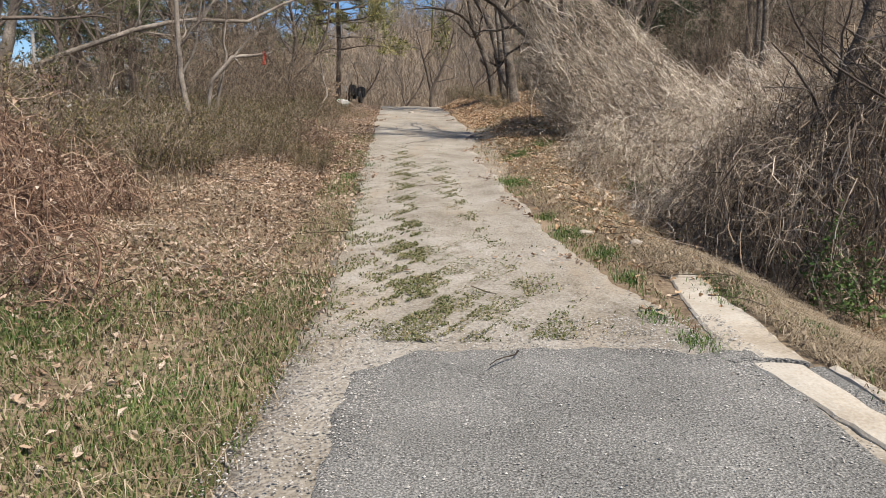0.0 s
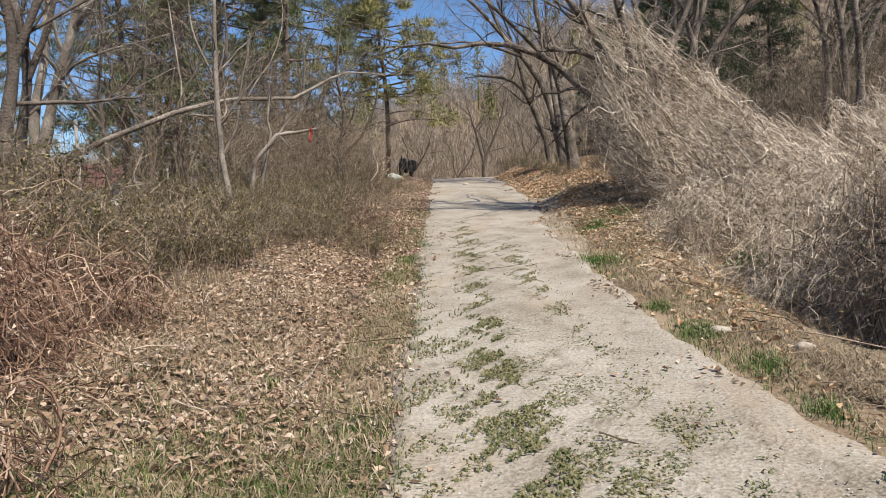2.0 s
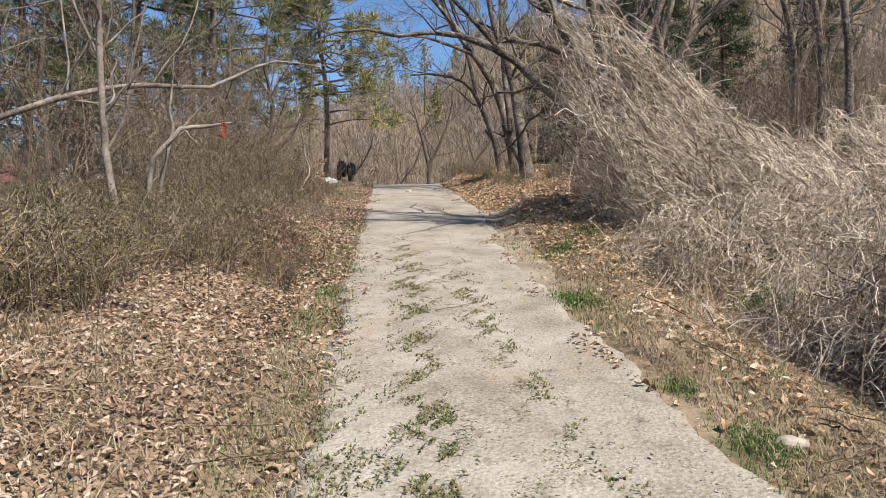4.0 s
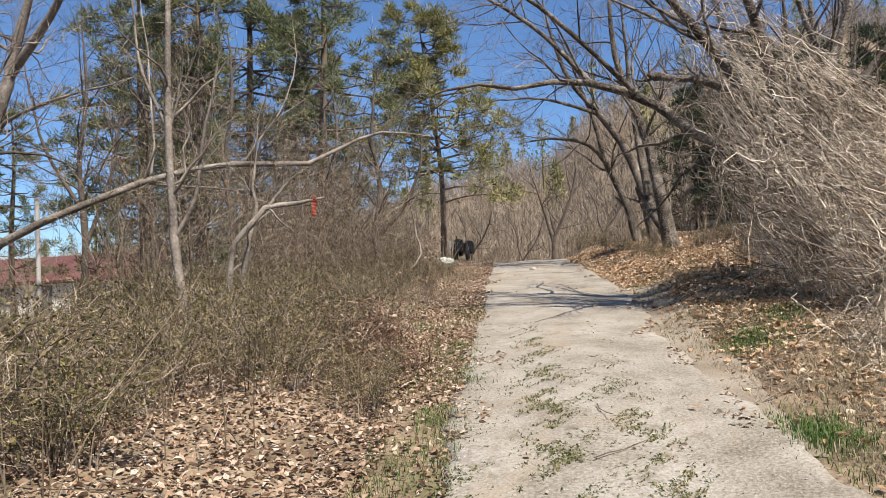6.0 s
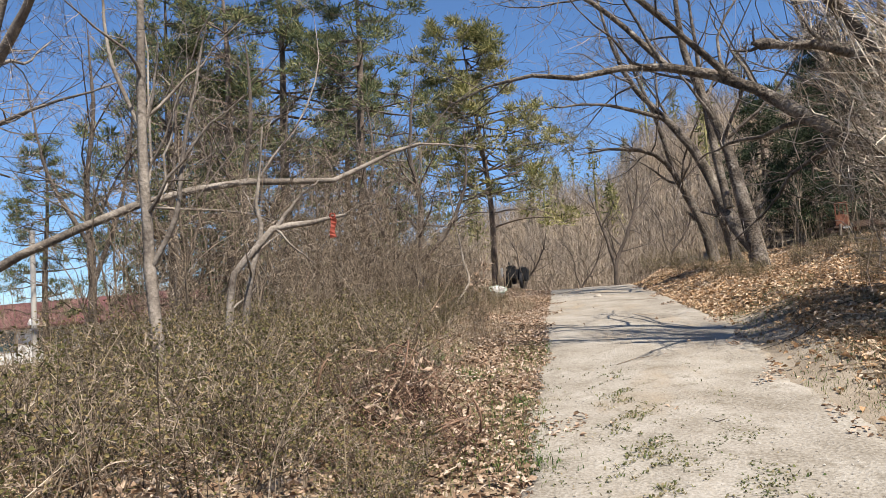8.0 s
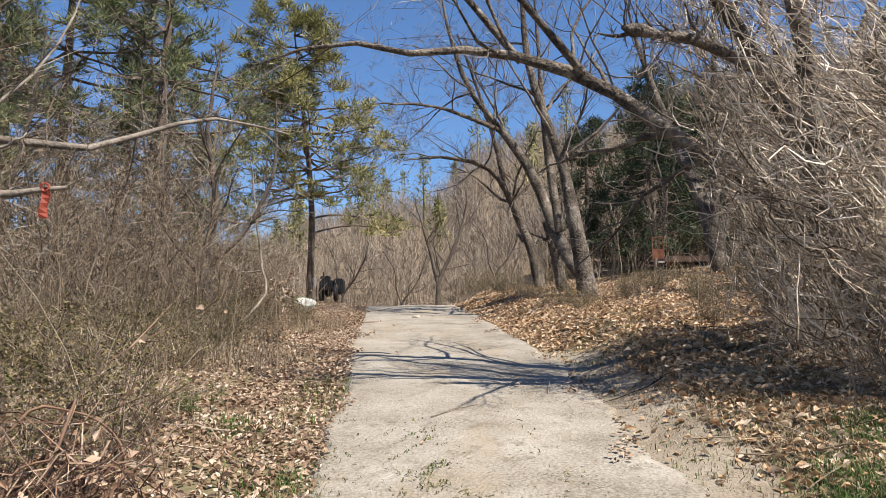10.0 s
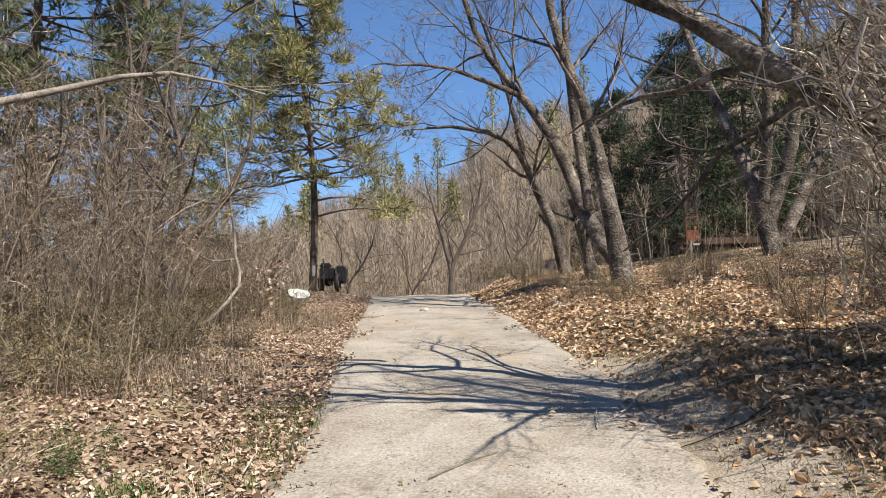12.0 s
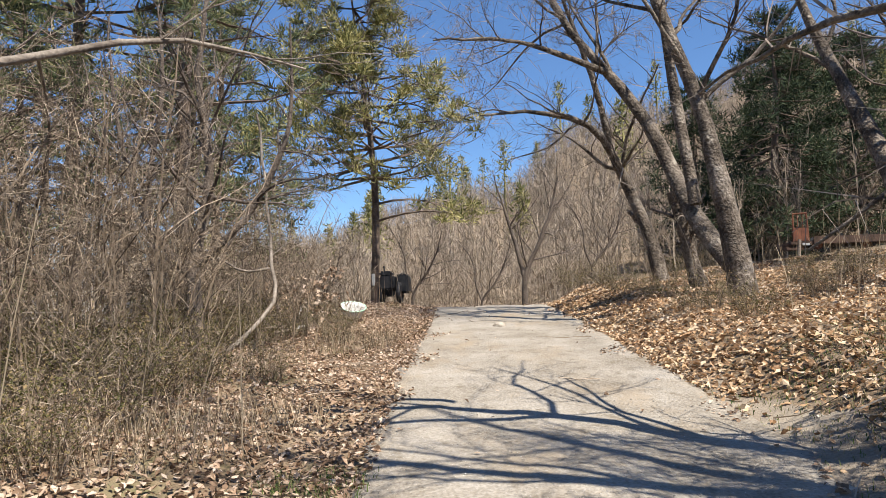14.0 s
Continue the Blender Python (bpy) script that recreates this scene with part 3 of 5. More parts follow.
# tree of several stems on the right of the crest
tree("multi_stem_tree", (1.6, 28, g0(1.6, 28)), [
    [(1.75, 27.0, g0(1.75, 27, -0.1), 0.30), (1.65, 27.0, 3.2, 0.24), (1.45, 27.0, 4.4, 0.20), (1.3, 27.05, 5.3, 0.17), (1.0, 27.1, 6.3, 0.14), (0.6, 27.2, 7.7, 0.11), (0.5, 27.3, 9.5, 0.07), (0.7, 27.4, 11.5, 0.02)],
    [(1.7, 27.3, 2.9, 0.22), (1.35, 28.0, 3.7, 0.21), (1.1, 28.8, 4.8, 0.18), (0.75, 29.0, 5.7, 0.16), (0.1, 29.0, 6.7, 0.13), (-0.6, 29.0, 7.6, 0.10), (-1.2, 29.0, 9.2, 0.06), (-1.5, 28.9, 11.0, 0.02)],
    [(1.6, 29.2, g0(1.6, 29.2, -0.1), 0.24), (1.5, 29.2, 2.9, 0.20), (1.35, 29.1, 3.6, 0.17), (1.15, 29.0, 4.4, 0.15)],
    [(1.2, 30.8, g0(1.2, 30.8, -0.1), 0.20), (0.95, 30.9, 3.9, 0.17), (0.6, 30.9, 4.8, 0.14), (0.25, 30.5, 5.5, 0.11), (-0.1, 30.0, 5.85, 0.09), (-1.2, 29.2, 6.1, 0.06), (-2.3, 28.4, 5.9, 0.02)],
    [(1.3, 27.9, 4.0, 0.15), (1.15, 28.0, 5.4, 0.13), (1.0, 28.1, 7.0, 0.10), (0.9, 28.0, 9.0, 0.05), (0.8, 28.0, 11, 0.02)],
    [(0.1, 29.0, 6.7, 0.09), (-0.6, 28.6, 6.9, 0.07), (-1.7, 28.0, 7.1, 0.05), (-3.0, 27.4, 7.0, 0.02)],
    [(0.25, 30.5, 5.5, 0.1), (0.0, 30.2, 6.6, 0.08), (-0.4, 30.0, 7.9, 0.06), (-1.0, 29.6, 9.5, 0.02)],
    [(0.95, 30.9, 3.95, 0.10), (0.72, 31.0, 4.22, 0.08), (0.6, 31.0, 4.3, 0.03)],
], 8, FINE, "bare tree with several thick grey stems on the leafy bank", "bark", girth=0.76)

# second tree of several stems, further right
tree("multi_stem_tree", (5.7, 30.5, g0(5.7, 30.5)), [
    [(5.9, 30.2, g0(5.9, 30.2, -0.1), 0.34), (5.75, 30.3, 4.0, 0.27), (5.6, 30.6, 5.0, 0.24), (5.3, 31.3, 6.6, 0.19), (4.9, 31.8, 8.2, 0.14), (4.4, 32, 10, 0.08), (4.0, 32, 12, 0.02)],
    [(5.8, 30.3, 3.9, 0.24), (6.3, 30.2, 5.2, 0.2), (6.5, 30.0, 7.0, 0.16), (6.6, 30.0, 9.5, 0.1), (6.4, 30, 12, 0.03)],
    [(5.75, 30.3, 4.4, 0.2), (5.8, 30.0, 6.0, 0.16), (5.7, 29.6, 8.0, 0.12), (5.6, 29, 10.5, 0.03)],
    [(6.1, 30.3, 3.4, 0.2), (6.9, 30.6, 4.8, 0.17), (7.7, 30.8, 6.8, 0.12), (8.2, 31, 9.0, 0.03)],
], 13, FINE, "thick grey bare tree with spreading stems", "bark", girth=0.8)

# dark forked tree behind the vine bank
for k, (x, y, s) in enumerate([(5.1, 24.0, 1.0), (8.6, 22.5, 0.9), (10.0, 27.0, 1.1), (7.4, 19.0, 0.8)]):
    b = g0(x, y, -0.1)
    tree("bare_tree", (x, y, b + 0.1), [
        [(x, y, b, 0.22 * s), (x + 0.05, y, b + 2.2, 0.18 * s), (x - 0.1, y, b + 3.6, 0.15 * s), (x - 0.7, y - 0.3, b + 5.2, 0.1 * s), (x - 1.2, y - 0.6, b + 7.4, 0.05), (x - 1.3, y, b + 9, 0.02)],
        [(x + 0.05, y, b + 2.3, 0.15 * s), (x + 0.7, y + 0.2, b + 3.6, 0.13 * s), (x + 1.6, y, b + 4.6, 0.10 * s), (x + 2.6, y - 0.3, b + 5.2, 0.07), (x + 3.6, y - 0.6, b + 5.0, 0.03)],
        [(x - 0.1, y, b + 3.4, 0.12 * s), (x + 0.4, y + 0.4, b + 5.0, 0.10 * s), (x + 0.7, y + 0.6, b + 6.8, 0.06), (x + 0.6, y + 0.7, b + 8.5, 0.02)],
    ], 30 + k, FINE[:3], "dark forked bare tree behind the vine bank", "bark", girth=0.6, group="dark trees on the bank")

# brown bare trees among the pines behind the brush
for k, (x, y, s) in enumerate([(-8.4, 21.6, 0.8), (-11.8, 21.2, 0.9), (-7.6, 26.4, 0.8), (-12.6, 25.2, 1.0)]):
    b = g0(x, y, -0.1)
    h = 7.6 * s
    tree("bare_tree", (x, y, b + 0.1), [
        [(x, y, b, 0.10 * s), (x + 0.1, y, b + 0.25 * h, 0.085 * s), (x - 0.1, y + 0.1, b + 0.5 * h, 0.06 * s), (x + 0.2, y, b + 0.75 * h, 0.04), (x + 0.1, y, b + h, 0.012)],
        [(x + 0.1, y, b + 0.22 * h, 0.06 * s), (x + 0.7 * s, y + 0.2, b + 0.45 * h, 0.045 * s), (x + 1.2 * s, y + 0.2, b + 0.8 * h, 0.012)],
        [(x, y, b + 0.35 * h, 0.055 * s), (x - 0.8 * s, y - 0.2, b + 0.55 * h, 0.04 * s), (x - 1.3 * s, y - 0.3, b + 0.85 * h, 0.012)],
    ], 130 + k, [dict(FINE[0], count=11), dict(FINE[1], count=6), dict(FINE[2], count=6)], "slender brown bare tree tangled with dry vines", "bark_dark", twig="twig", group="bare trees behind the brush")

# slim dark trees inside the vine thicket close to the asphalt
for k, (x, y) in enumerate([(4.3, 8.6), (4.9, 8.2), (5.4, 9.6), (4.55, 7.6), (5.1, 7.3), (5.9, 8.4), (4.7, 9.3)]):
    b = g0(x, y, -0.1)
    tree("slim_tree", (x, y, b + 0.1), [
        [(x, y, b, 0.09), (x + 0.1, y, b + 1.0, 0.075), (x - 0.05, y + 0.05, b + 2.0, 0.06), (x + 0.25, y, b + 3.2, 0.045), (x + 0.2, y, b + 4.6, 0.015)],
        [(x + 0.1, y, b + 1.1, 0.06), (x + 0.5, y - 0.2, b + 2.0, 0.045), (x + 0.7, y - 0.2, b + 3.4, 0.015)],
    ], 50 + k, FINE[:3], "slim dark tree hung with dry vines", "bark_dark", group="slim trees in the vines")

# large tree by the house, with one long limb running over the brush
bx, by = -10.9, 17.0
tree("pale_bark_tree", (bx, by, g0(bx, by)), [
    [(-11.00, 17.0, g0(bx, by, -0.1), 0.36), (-10.95, 17.0, 1.9, 0.30), (-10.90, 17.0, 2.55, 0.27), (-10.60, 17.0, 3.4, 0.22), (-10.25, 16.9, 4.4, 0.18), (-9.80, 16.9, 5.5, 0.15), (-9.50, 16.9, 6.6, 0.11), (-8.3, 16.8, 8.2, 0.06), (-7.9, 16.7, 10, 0.02)],
    [(-10.90, 17.0, 2.4, 0.22), (-11.00, 17.1, 3.6, 0.19), (-10.70, 17.2, 5.0, 0.15), (-10.70, 17.4, 6.8, 0.11), (-11.10, 17.5, 9.0, 0.04)],
    [(-10.80, 17.0, 2.2, 0.16), (-10.20, 17.0, 2.7, 0.13), (-8.9, 17.2, 3.25, 0.11), (-7.9, 17.8, 3.75, 0.095), (-6.9, 19.0, 4.15, 0.085), (-6.0, 20.5, 4.33, 0.075), (-5.6, 21.3, 4.75, 0.06), (-5.0, 22.6, 5.3, 0.045), (-4.2, 24.0, 5.4, 0.02)],
    [(-9.80, 16.9, 5.5, 0.12), (-8.7, 16.6, 6.4, 0.10), (-7.8, 16.2, 7.2, 0.07), (-6.4, 16.0, 8.0, 0.03)],
    [(-11.00, 17.0, 2.9, 0.13), (-11.90, 17.1, 3.9, 0.10), (-12.70, 17.3, 5.4, 0.06), (-13.30, 17.4, 7.2, 0.02)],
], 21, FINE, "large bare tree with patchy pale bark", "bark_pale", girth=0.62)

# slim dark trees behind the bramble heap
for k, (x, y) in enumerate([(-7.6, 11.6), (-8.8, 13.6), (-9.8, 12.0)]):
    b = g0(x, y, -0.1)
    tree("slim_tree", (x, y, b + 0.1), [
        [(x, y, b, 0.12), (x - 0.1, y, b + 1.6, 0.10), (x + 0.1, y + 0.1, b + 3.2, 0.08), (x - 0.2, y, b + 5.2, 0.05), (x - 0.3, y, b + 7.5, 0.015)],
        [(x - 0.1, y, b + 1.7, 0.07), (x - 0.8, y - 0.2, b + 2.8, 0.055), (x - 1.4, y - 0.2, b + 4.6, 0.015)],
        [(x + 0.1, y + 0.1, b + 3.0, 0.06), (x + 0.5, y + 0.3, b + 4.2, 0.045), (x + 0.7, y + 0.4, b + 6.0, 0.012)],
    ], 90 + k, FINE, "slim dark bare tree behind the bramble heap", "bark_dark", group="slim trees behind the brambles")

# straight sapling in the brush
tree("sapling", (-5.75, 15.1, g0(-5.75, 15.1)), [
    [(-5.65, 15.05, g0(-5.7, 15.1, -0.1), 0.075), (-5.75, 15.1, 1.7, 0.068), (-5.93, 15.25, 2.45, 0.062), (-5.95, 15.23, 3.4, 0.055), (-5.95, 15.23, 4.3, 0.048), (-5.9, 15.2, 5.6, 0.035), (-6.0, 15.2, 7.4, 0.012)],
    [(-5.92, 15.25, 2.5, 0.03), (-5.65, 15.3, 3.0, 0.026), (-5.5, 15.3, 3.8, 0.02), (-5.2, 15.3, 5.0, 0.008)],
    [(-5.95, 15.23, 3.9, 0.026), (-6.4, 15.3, 4.9, 0.02), (-6.5, 15.3, 6.2, 0.008)],
], 22, [dict(FINE[0], count=6, ratio=(0.12, 0.3), wiggle=0.22), dict(FINE[1], count=5), dict(FINE[2], count=4)], "straight pale sapling standing in the brush", "bark_pale")

# sapling with a snapped limb, marked with a ribbon
tree("broken_sapling", (-5.55, 16.4, g0(-5.55, 16.4)), [
    [(-6.02, 16.4, g0(-6.0, 16.4, -0.1), 0.05), (-5.87, 16.5, 1.53, 0.048), (-5.78, 16.5, 2.12, 0.045), (-5.70, 16.5, 2.50, 0.042), (-5.45, 16.6, 2.77, 0.045), (-5.32, 16.8, 3.0, 0.042), (-5.0, 17.0, 3.08, 0.035), (-4.51, 17.2, 3.17, 0.018)],
    [(-5.80, 16.6, g0(-5.8, 16.6, -0.1), 0.042), (-5.68, 16.6, 1.71, 0.04), (-5.60, 16.6, 2.2, 0.038), (-5.52, 16.6, 2.58, 0.036), (-5.45, 16.65, 2.8, 0.034), (-5.47, 16.7, 3.4, 0.022), (-5.40, 16.8, 4.3, 0.01)],
    [(-5.32, 16.8, 3.0, 0.03), (-5.05, 16.9, 3.35, 0.02), (-4.8, 17.0, 3.6, 0.008)],
], 23, [dict(FINE[0], count=4, ratio=(0.15, 0.3)), dict(FINE[1], count=3)], "snapped pale sapling with a bent broken limb", "bark_pale")
rb = thing("ribbon", (-4.68, 17.1, 3.14), "faded red plastic ribbon tied to the broken limb", "ribbon")
rv, rf = [], []
for j in range(7):
    w = 0.045 + 0.012 * np.sin(j * 1.3)
    rv += [(-w + 0.02 * np.sin(j), 0.02 * np.cos(j * 0.9), -0.055 * j), (w + 0.02 * np.sin(j), -0.02 * np.cos(j * 0.7), -0.055 * j)]
    if j:
        rf.append((2 * j - 2, 2 * j - 1, 2 * j + 1, 2 * j))
rb.scale = (0.75, 0.75, 0.8)
strip_ob = make("strip", [(np.array(rv), np.array(rf))], "ribbon", rb)
sd = strip_ob.modifiers.new("thick", "SOLIDIFY")
sd.thickness = 0.004
make("knot", [tubes(np.array([[(0.045 * np.cos(a), 0.01 * np.sin(a * 2), 0.045 * np.sin(a)) for a in np.linspace(0, 6.28, 10)]]), np.full((1, 10), 0.014), 5)], "ribbon", rb)

# vine-choked tree on the left near the crest
tree("vine_choked_tree", (-5.5, 23.8, g0(-5.5, 23.8)), [
    [(-5.45, 23.7, g0(-5.5, 23.7, -0.1), 0.11), (-5.55, 23.8, 2.5, 0.10), (-5.8, 24.3, 3.1, 0.09), (-5.6, 24.3, 4.0, 0.07), (-5.8, 24.4, 5.6, 0.045), (-5.6, 24.5, 7.4, 0.015)],
    [(-5.7, 24.2, 3.0, 0.06), (-5.1, 24.3, 3.6, 0.05), (-4.6, 24.4, 4.6, 0.035), (-4.5, 24.4, 6.2, 0.012)],
    [(-5.7, 24.2, 2.7, 0.05), (-6.4, 24.2, 3.6, 0.045), (-6.9, 24.3, 4.9, 0.03), (-7.0, 24.2, 6.4, 0.012)],
], 24, [dict(FINE[0], count=16, ratio=(0.2, 0.45), lift=-0.05), dict(FINE[1], count=6, lift=-0.1), dict(FINE[2], count=5, lift=-0.1)], "slim tree choked with dry vines", "bark_dark")
tree("hanging_vine", (-4.7, 23.3, g0(-4.7, 23.3)), [
    [(-4.9, 22.6, g0(-4.9, 22.6), 0.022), (-4.6, 23.2, 2.15, 0.024), (-4.45, 23.6, 2.55, 0.024), (-4.6, 23.9, 2.9, 0.022), (-4.75, 24.2, 3.4, 0.02), (-4.9, 24.4, 4.2, 0.018), (-5.0, 24.4, 5.0, 0.015)],
    [(-4.6, 23.9, 2.9, 0.016), (-4.95, 23.9, 2.87, 0.014), (-5.3, 23.9, 3.05, 0.012)],
], 26, [dict(FINE[0], count=4, ratio=(0.1, 0.25))], "pale twisted vine hanging to the ground", "bark_pale")
# small forked tree beyond the crest
for k, (x, y, s) in enumerate([(-1.75, 37.0, 0.8), (-5.7, 40.5, 0.5), (0.4, 39, 0.45), (-9.5, 41, 0.55), (-3.4, 42.0, 0.45)]):
    b = g0(x, y, -0.1)
    tree("small_tree", (x, y, b + 0.1), [
        [(x, y, b, 0.12 * s), (x + 0.05, y, b + 1.2, 0.10 * s), (x + 0.5, y, b + 1.2 + 1.2 * s, 0.08 * s), (x + 0.9, y, b + 1.6 + 2 * s, 0.06 * s), (x + 1.1, y, b + 2.2 + 2.4 * s, 0.012)],
        [(x, y, b + 1.1, 0.08 * s), (x - 0.2, y, b + 1.2 + s, 0.07 * s), (x - 0.6 * s, y, b + 1.6 + 1.8 * s, 0.05 * s), (x - 0.8, y, b + 2.4 + 2.2 * s, 0.012)],
    ], 60 + k, [dict(FINE[0], count=12), FINE[1], dict(FINE[2], count=6)], "small dark forked tree beyond the crest", "bark_dark", group="small trees beyond the crest")


# ---------------------------------------------------------------- pines and firs
def pine(name, at, height, seed, label, needle, spread=0.3, clear=0.35, droop=-0.02, whorls=16, per=6, share=0.32, size=0.26, group="", lean=(0, 0), q=16, r0=0.2, low=()):
    rng = np.random.default_rng(seed)
    top = np.array((lean[0], lean[1], height))
    P, R = spline([(0, 0, -0.1, r0), (0.1 * np.sin(seed), 0.05, height * 0.4, r0 * 0.75), (top[0] * 0.7 + 0.15, top[1] * 0.7, height * 0.75, r0 * 0.42), (*top, 0.02)], 16)
    e = thing(name, at, label, "tree", group)
    make("trunk", [tubes(P[None], R[None], 8)], "bark_pine", e, smooth=True)
    Ps, Rs = [], []
    for w in range(whorls):
        f = clear + (0.99 - clear) * w / (whorls - 1)
        s = f * 15
        i = min(int(s), 14)
        c = P[i] + (P[i + 1] - P[i]) * (s - i)
        ln = height * spread * (1.12 - f) ** 0.6 * rng.uniform(0.55, 1.15, per)
        for j in range(per):
            a = rng.uniform(0, 6.28)
            d = np.array((np.cos(a), np.sin(a), 0))
            t = np.linspace(0, 1, 7)[:, None]
            pts = c + d * ln[j] * t + np.array((0, 0, 1)) * (ln[j] * ((droop * 4 + rng.uniform(-0.22, 0.30)) * t + 0.16 * t**2)) + rng.normal(0, 0.035, (7, 3)) * ln[j] * t
            Ps.append(pts)
            Rs.append(np.linspace(0.014 * ln[j] + 0.012, 0.006, 7))
    for h, dx, dz in low:
        t = np.linspace(0, 1, 7)[:, None]
        c = P[min(int(h / height * 15), 15)]
        Ps.append(np.array((c[0], c[1], h)) + np.array((dx, -0.2, 0)) * t + np.array((0, 0, dz)) * t**2 + np.array((0, 0, 0.25)) * np.sin(t * 3.14))
        Rs.append(np.linspace(0.055, 0.015, 7))
    Ps, Rs = np.array(Ps), np.array(Rs)
    P2, R2 = spawn(Ps, Rs, 5, rng, u=(0.35, 1), ratio=(0.2, 0.4), spread=(25, 55), lift=0.12, n=4, flat=0.4)
    tagged(make("branchwork", [tubes(Ps, Rs, 3), thin(P2, R2, rng)], "bark_pine", e), kind="stuff")
    C = np.concatenate((P2[:, 2:].reshape(-1, 3), Ps[:, 5:].reshape(-1, 3)))
    C = C[rng.permutation(len(C))[: int(len(C) * share)]]
    q = int(q / share * 0.8)
    puff = np.repeat(size * rng.uniform(0.35, 1.05, len(C)), q)
    o = unit(rng.normal(size=(len(C) * q, 3))) * rng.uniform(0, 1, (len(C) * q, 1)) ** 0.4 * np.array((1, 1, 0.6))
    C = np.repeat(C, q, 0) + o * puff[:, None]
    D = unit(o + np.array((0, 0, 0.45)) + rng.normal(0, 0.45, o.shape))
    tagged(make("crown", [blades(C, D, rng.uniform(0.45, 0.9, len(C)) * size, rng.uniform(0.7, 1.4, len(C)) * size * 0.10, rng)], needle, e), kind="stuff")
    return e


PINE = "tall pine with an open crown of yellowish green needles"
px, py = -7.0, 40.0
pine("pine", (px, py, g0(px, py)), 12.6, 71, PINE, "needle", spread=0.42, clear=0.42, whorls=15, per=7, size=0.46, q=22, share=0.30, r0=0.16, lean=(-0.7, 0), low=[(4.3, 3.6, -0.9), (3.7, 3.0, 0.1)])
t1 = pine("pine", (-13.2, 29.0, g0(-13.2, 29)), 12.5, 72, "tall pine with bluish green needles behind the brush", "needle_blue", spread=0.30, clear=0.18, whorls=14, per=5, size=0.40, q=18, share=0.30, group="pines behind the brush")
t2 = pine("pine", (-9.6, 31.5, g0(-9.6, 31.5)), 13.5, 73, "tall pine with bluish green needles behind the brush", "needle_blue", spread=0.30, clear=0.26, whorls=14, per=5, size=0.40, q=18, share=0.30, group="pines behind the brush")
for src, x, y, rz, s in [(t2, -12.4, 31.5, 100, 1.05), (t1, -16.5, 35, 200, 0.95), (t1, -13.0, 38.5, 60, 1.0), (t2, -19.5, 40, 300, 1.0), (t2, -13.6, 42, 20, 1.1), (t2, -24, 33, 30, 0.7), (t2, -15.6, 29.5, 140, 0.95), (t1, -18.0, 33.5, 310, 1.0)]:
    copy_thing(src, pose(x, y, g0(x, y), 0, 0, rz) @ Matrix.Scale(s, 4))
f1 = pine("fir", (8.2, 45.0, g0(8.2, 45)), 9.5, 81, "dense dark green fir at the wood's edge", "fir", spread=0.33, clear=0.10, droop=-0.07, whorls=20, per=7, size=0.42, q=13, share=0.7, group="firs at the wood's edge")
for x, y, rz, s in [(5.9, 48.5, 80, 0.85), (11.4, 45.5, 150, 0.9), (15.0, 47, 220, 0.95), (10.2, 50, 300, 1.0), (17.5, 41.5, 260, 0.8)]:
    copy_thing(f1, pose(x, y, g0(x, y), 0, 0, rz) @ Matrix.Scale(s, 4))


# ---------------------------------------------------------------- vine thickets and brambles
def cones(x, y, peaks, rough=1.0):
    """Height of a heap made of blunt cones (x, y, z, slope), never under the ground."""
    h = G(x, y)
    for cx, cy, cz, s in peaks:
        d = np.sqrt((x - cx) ** 2 + (y - cy) ** 2 + 0.04)
        h = np.maximum(h, cz - s * d + rough * (0.16 * bumps(1.1 * x, 1.2 * y) + 0.09 * bumps(2.6 * x, 2.3 * y + 1)))
    return h


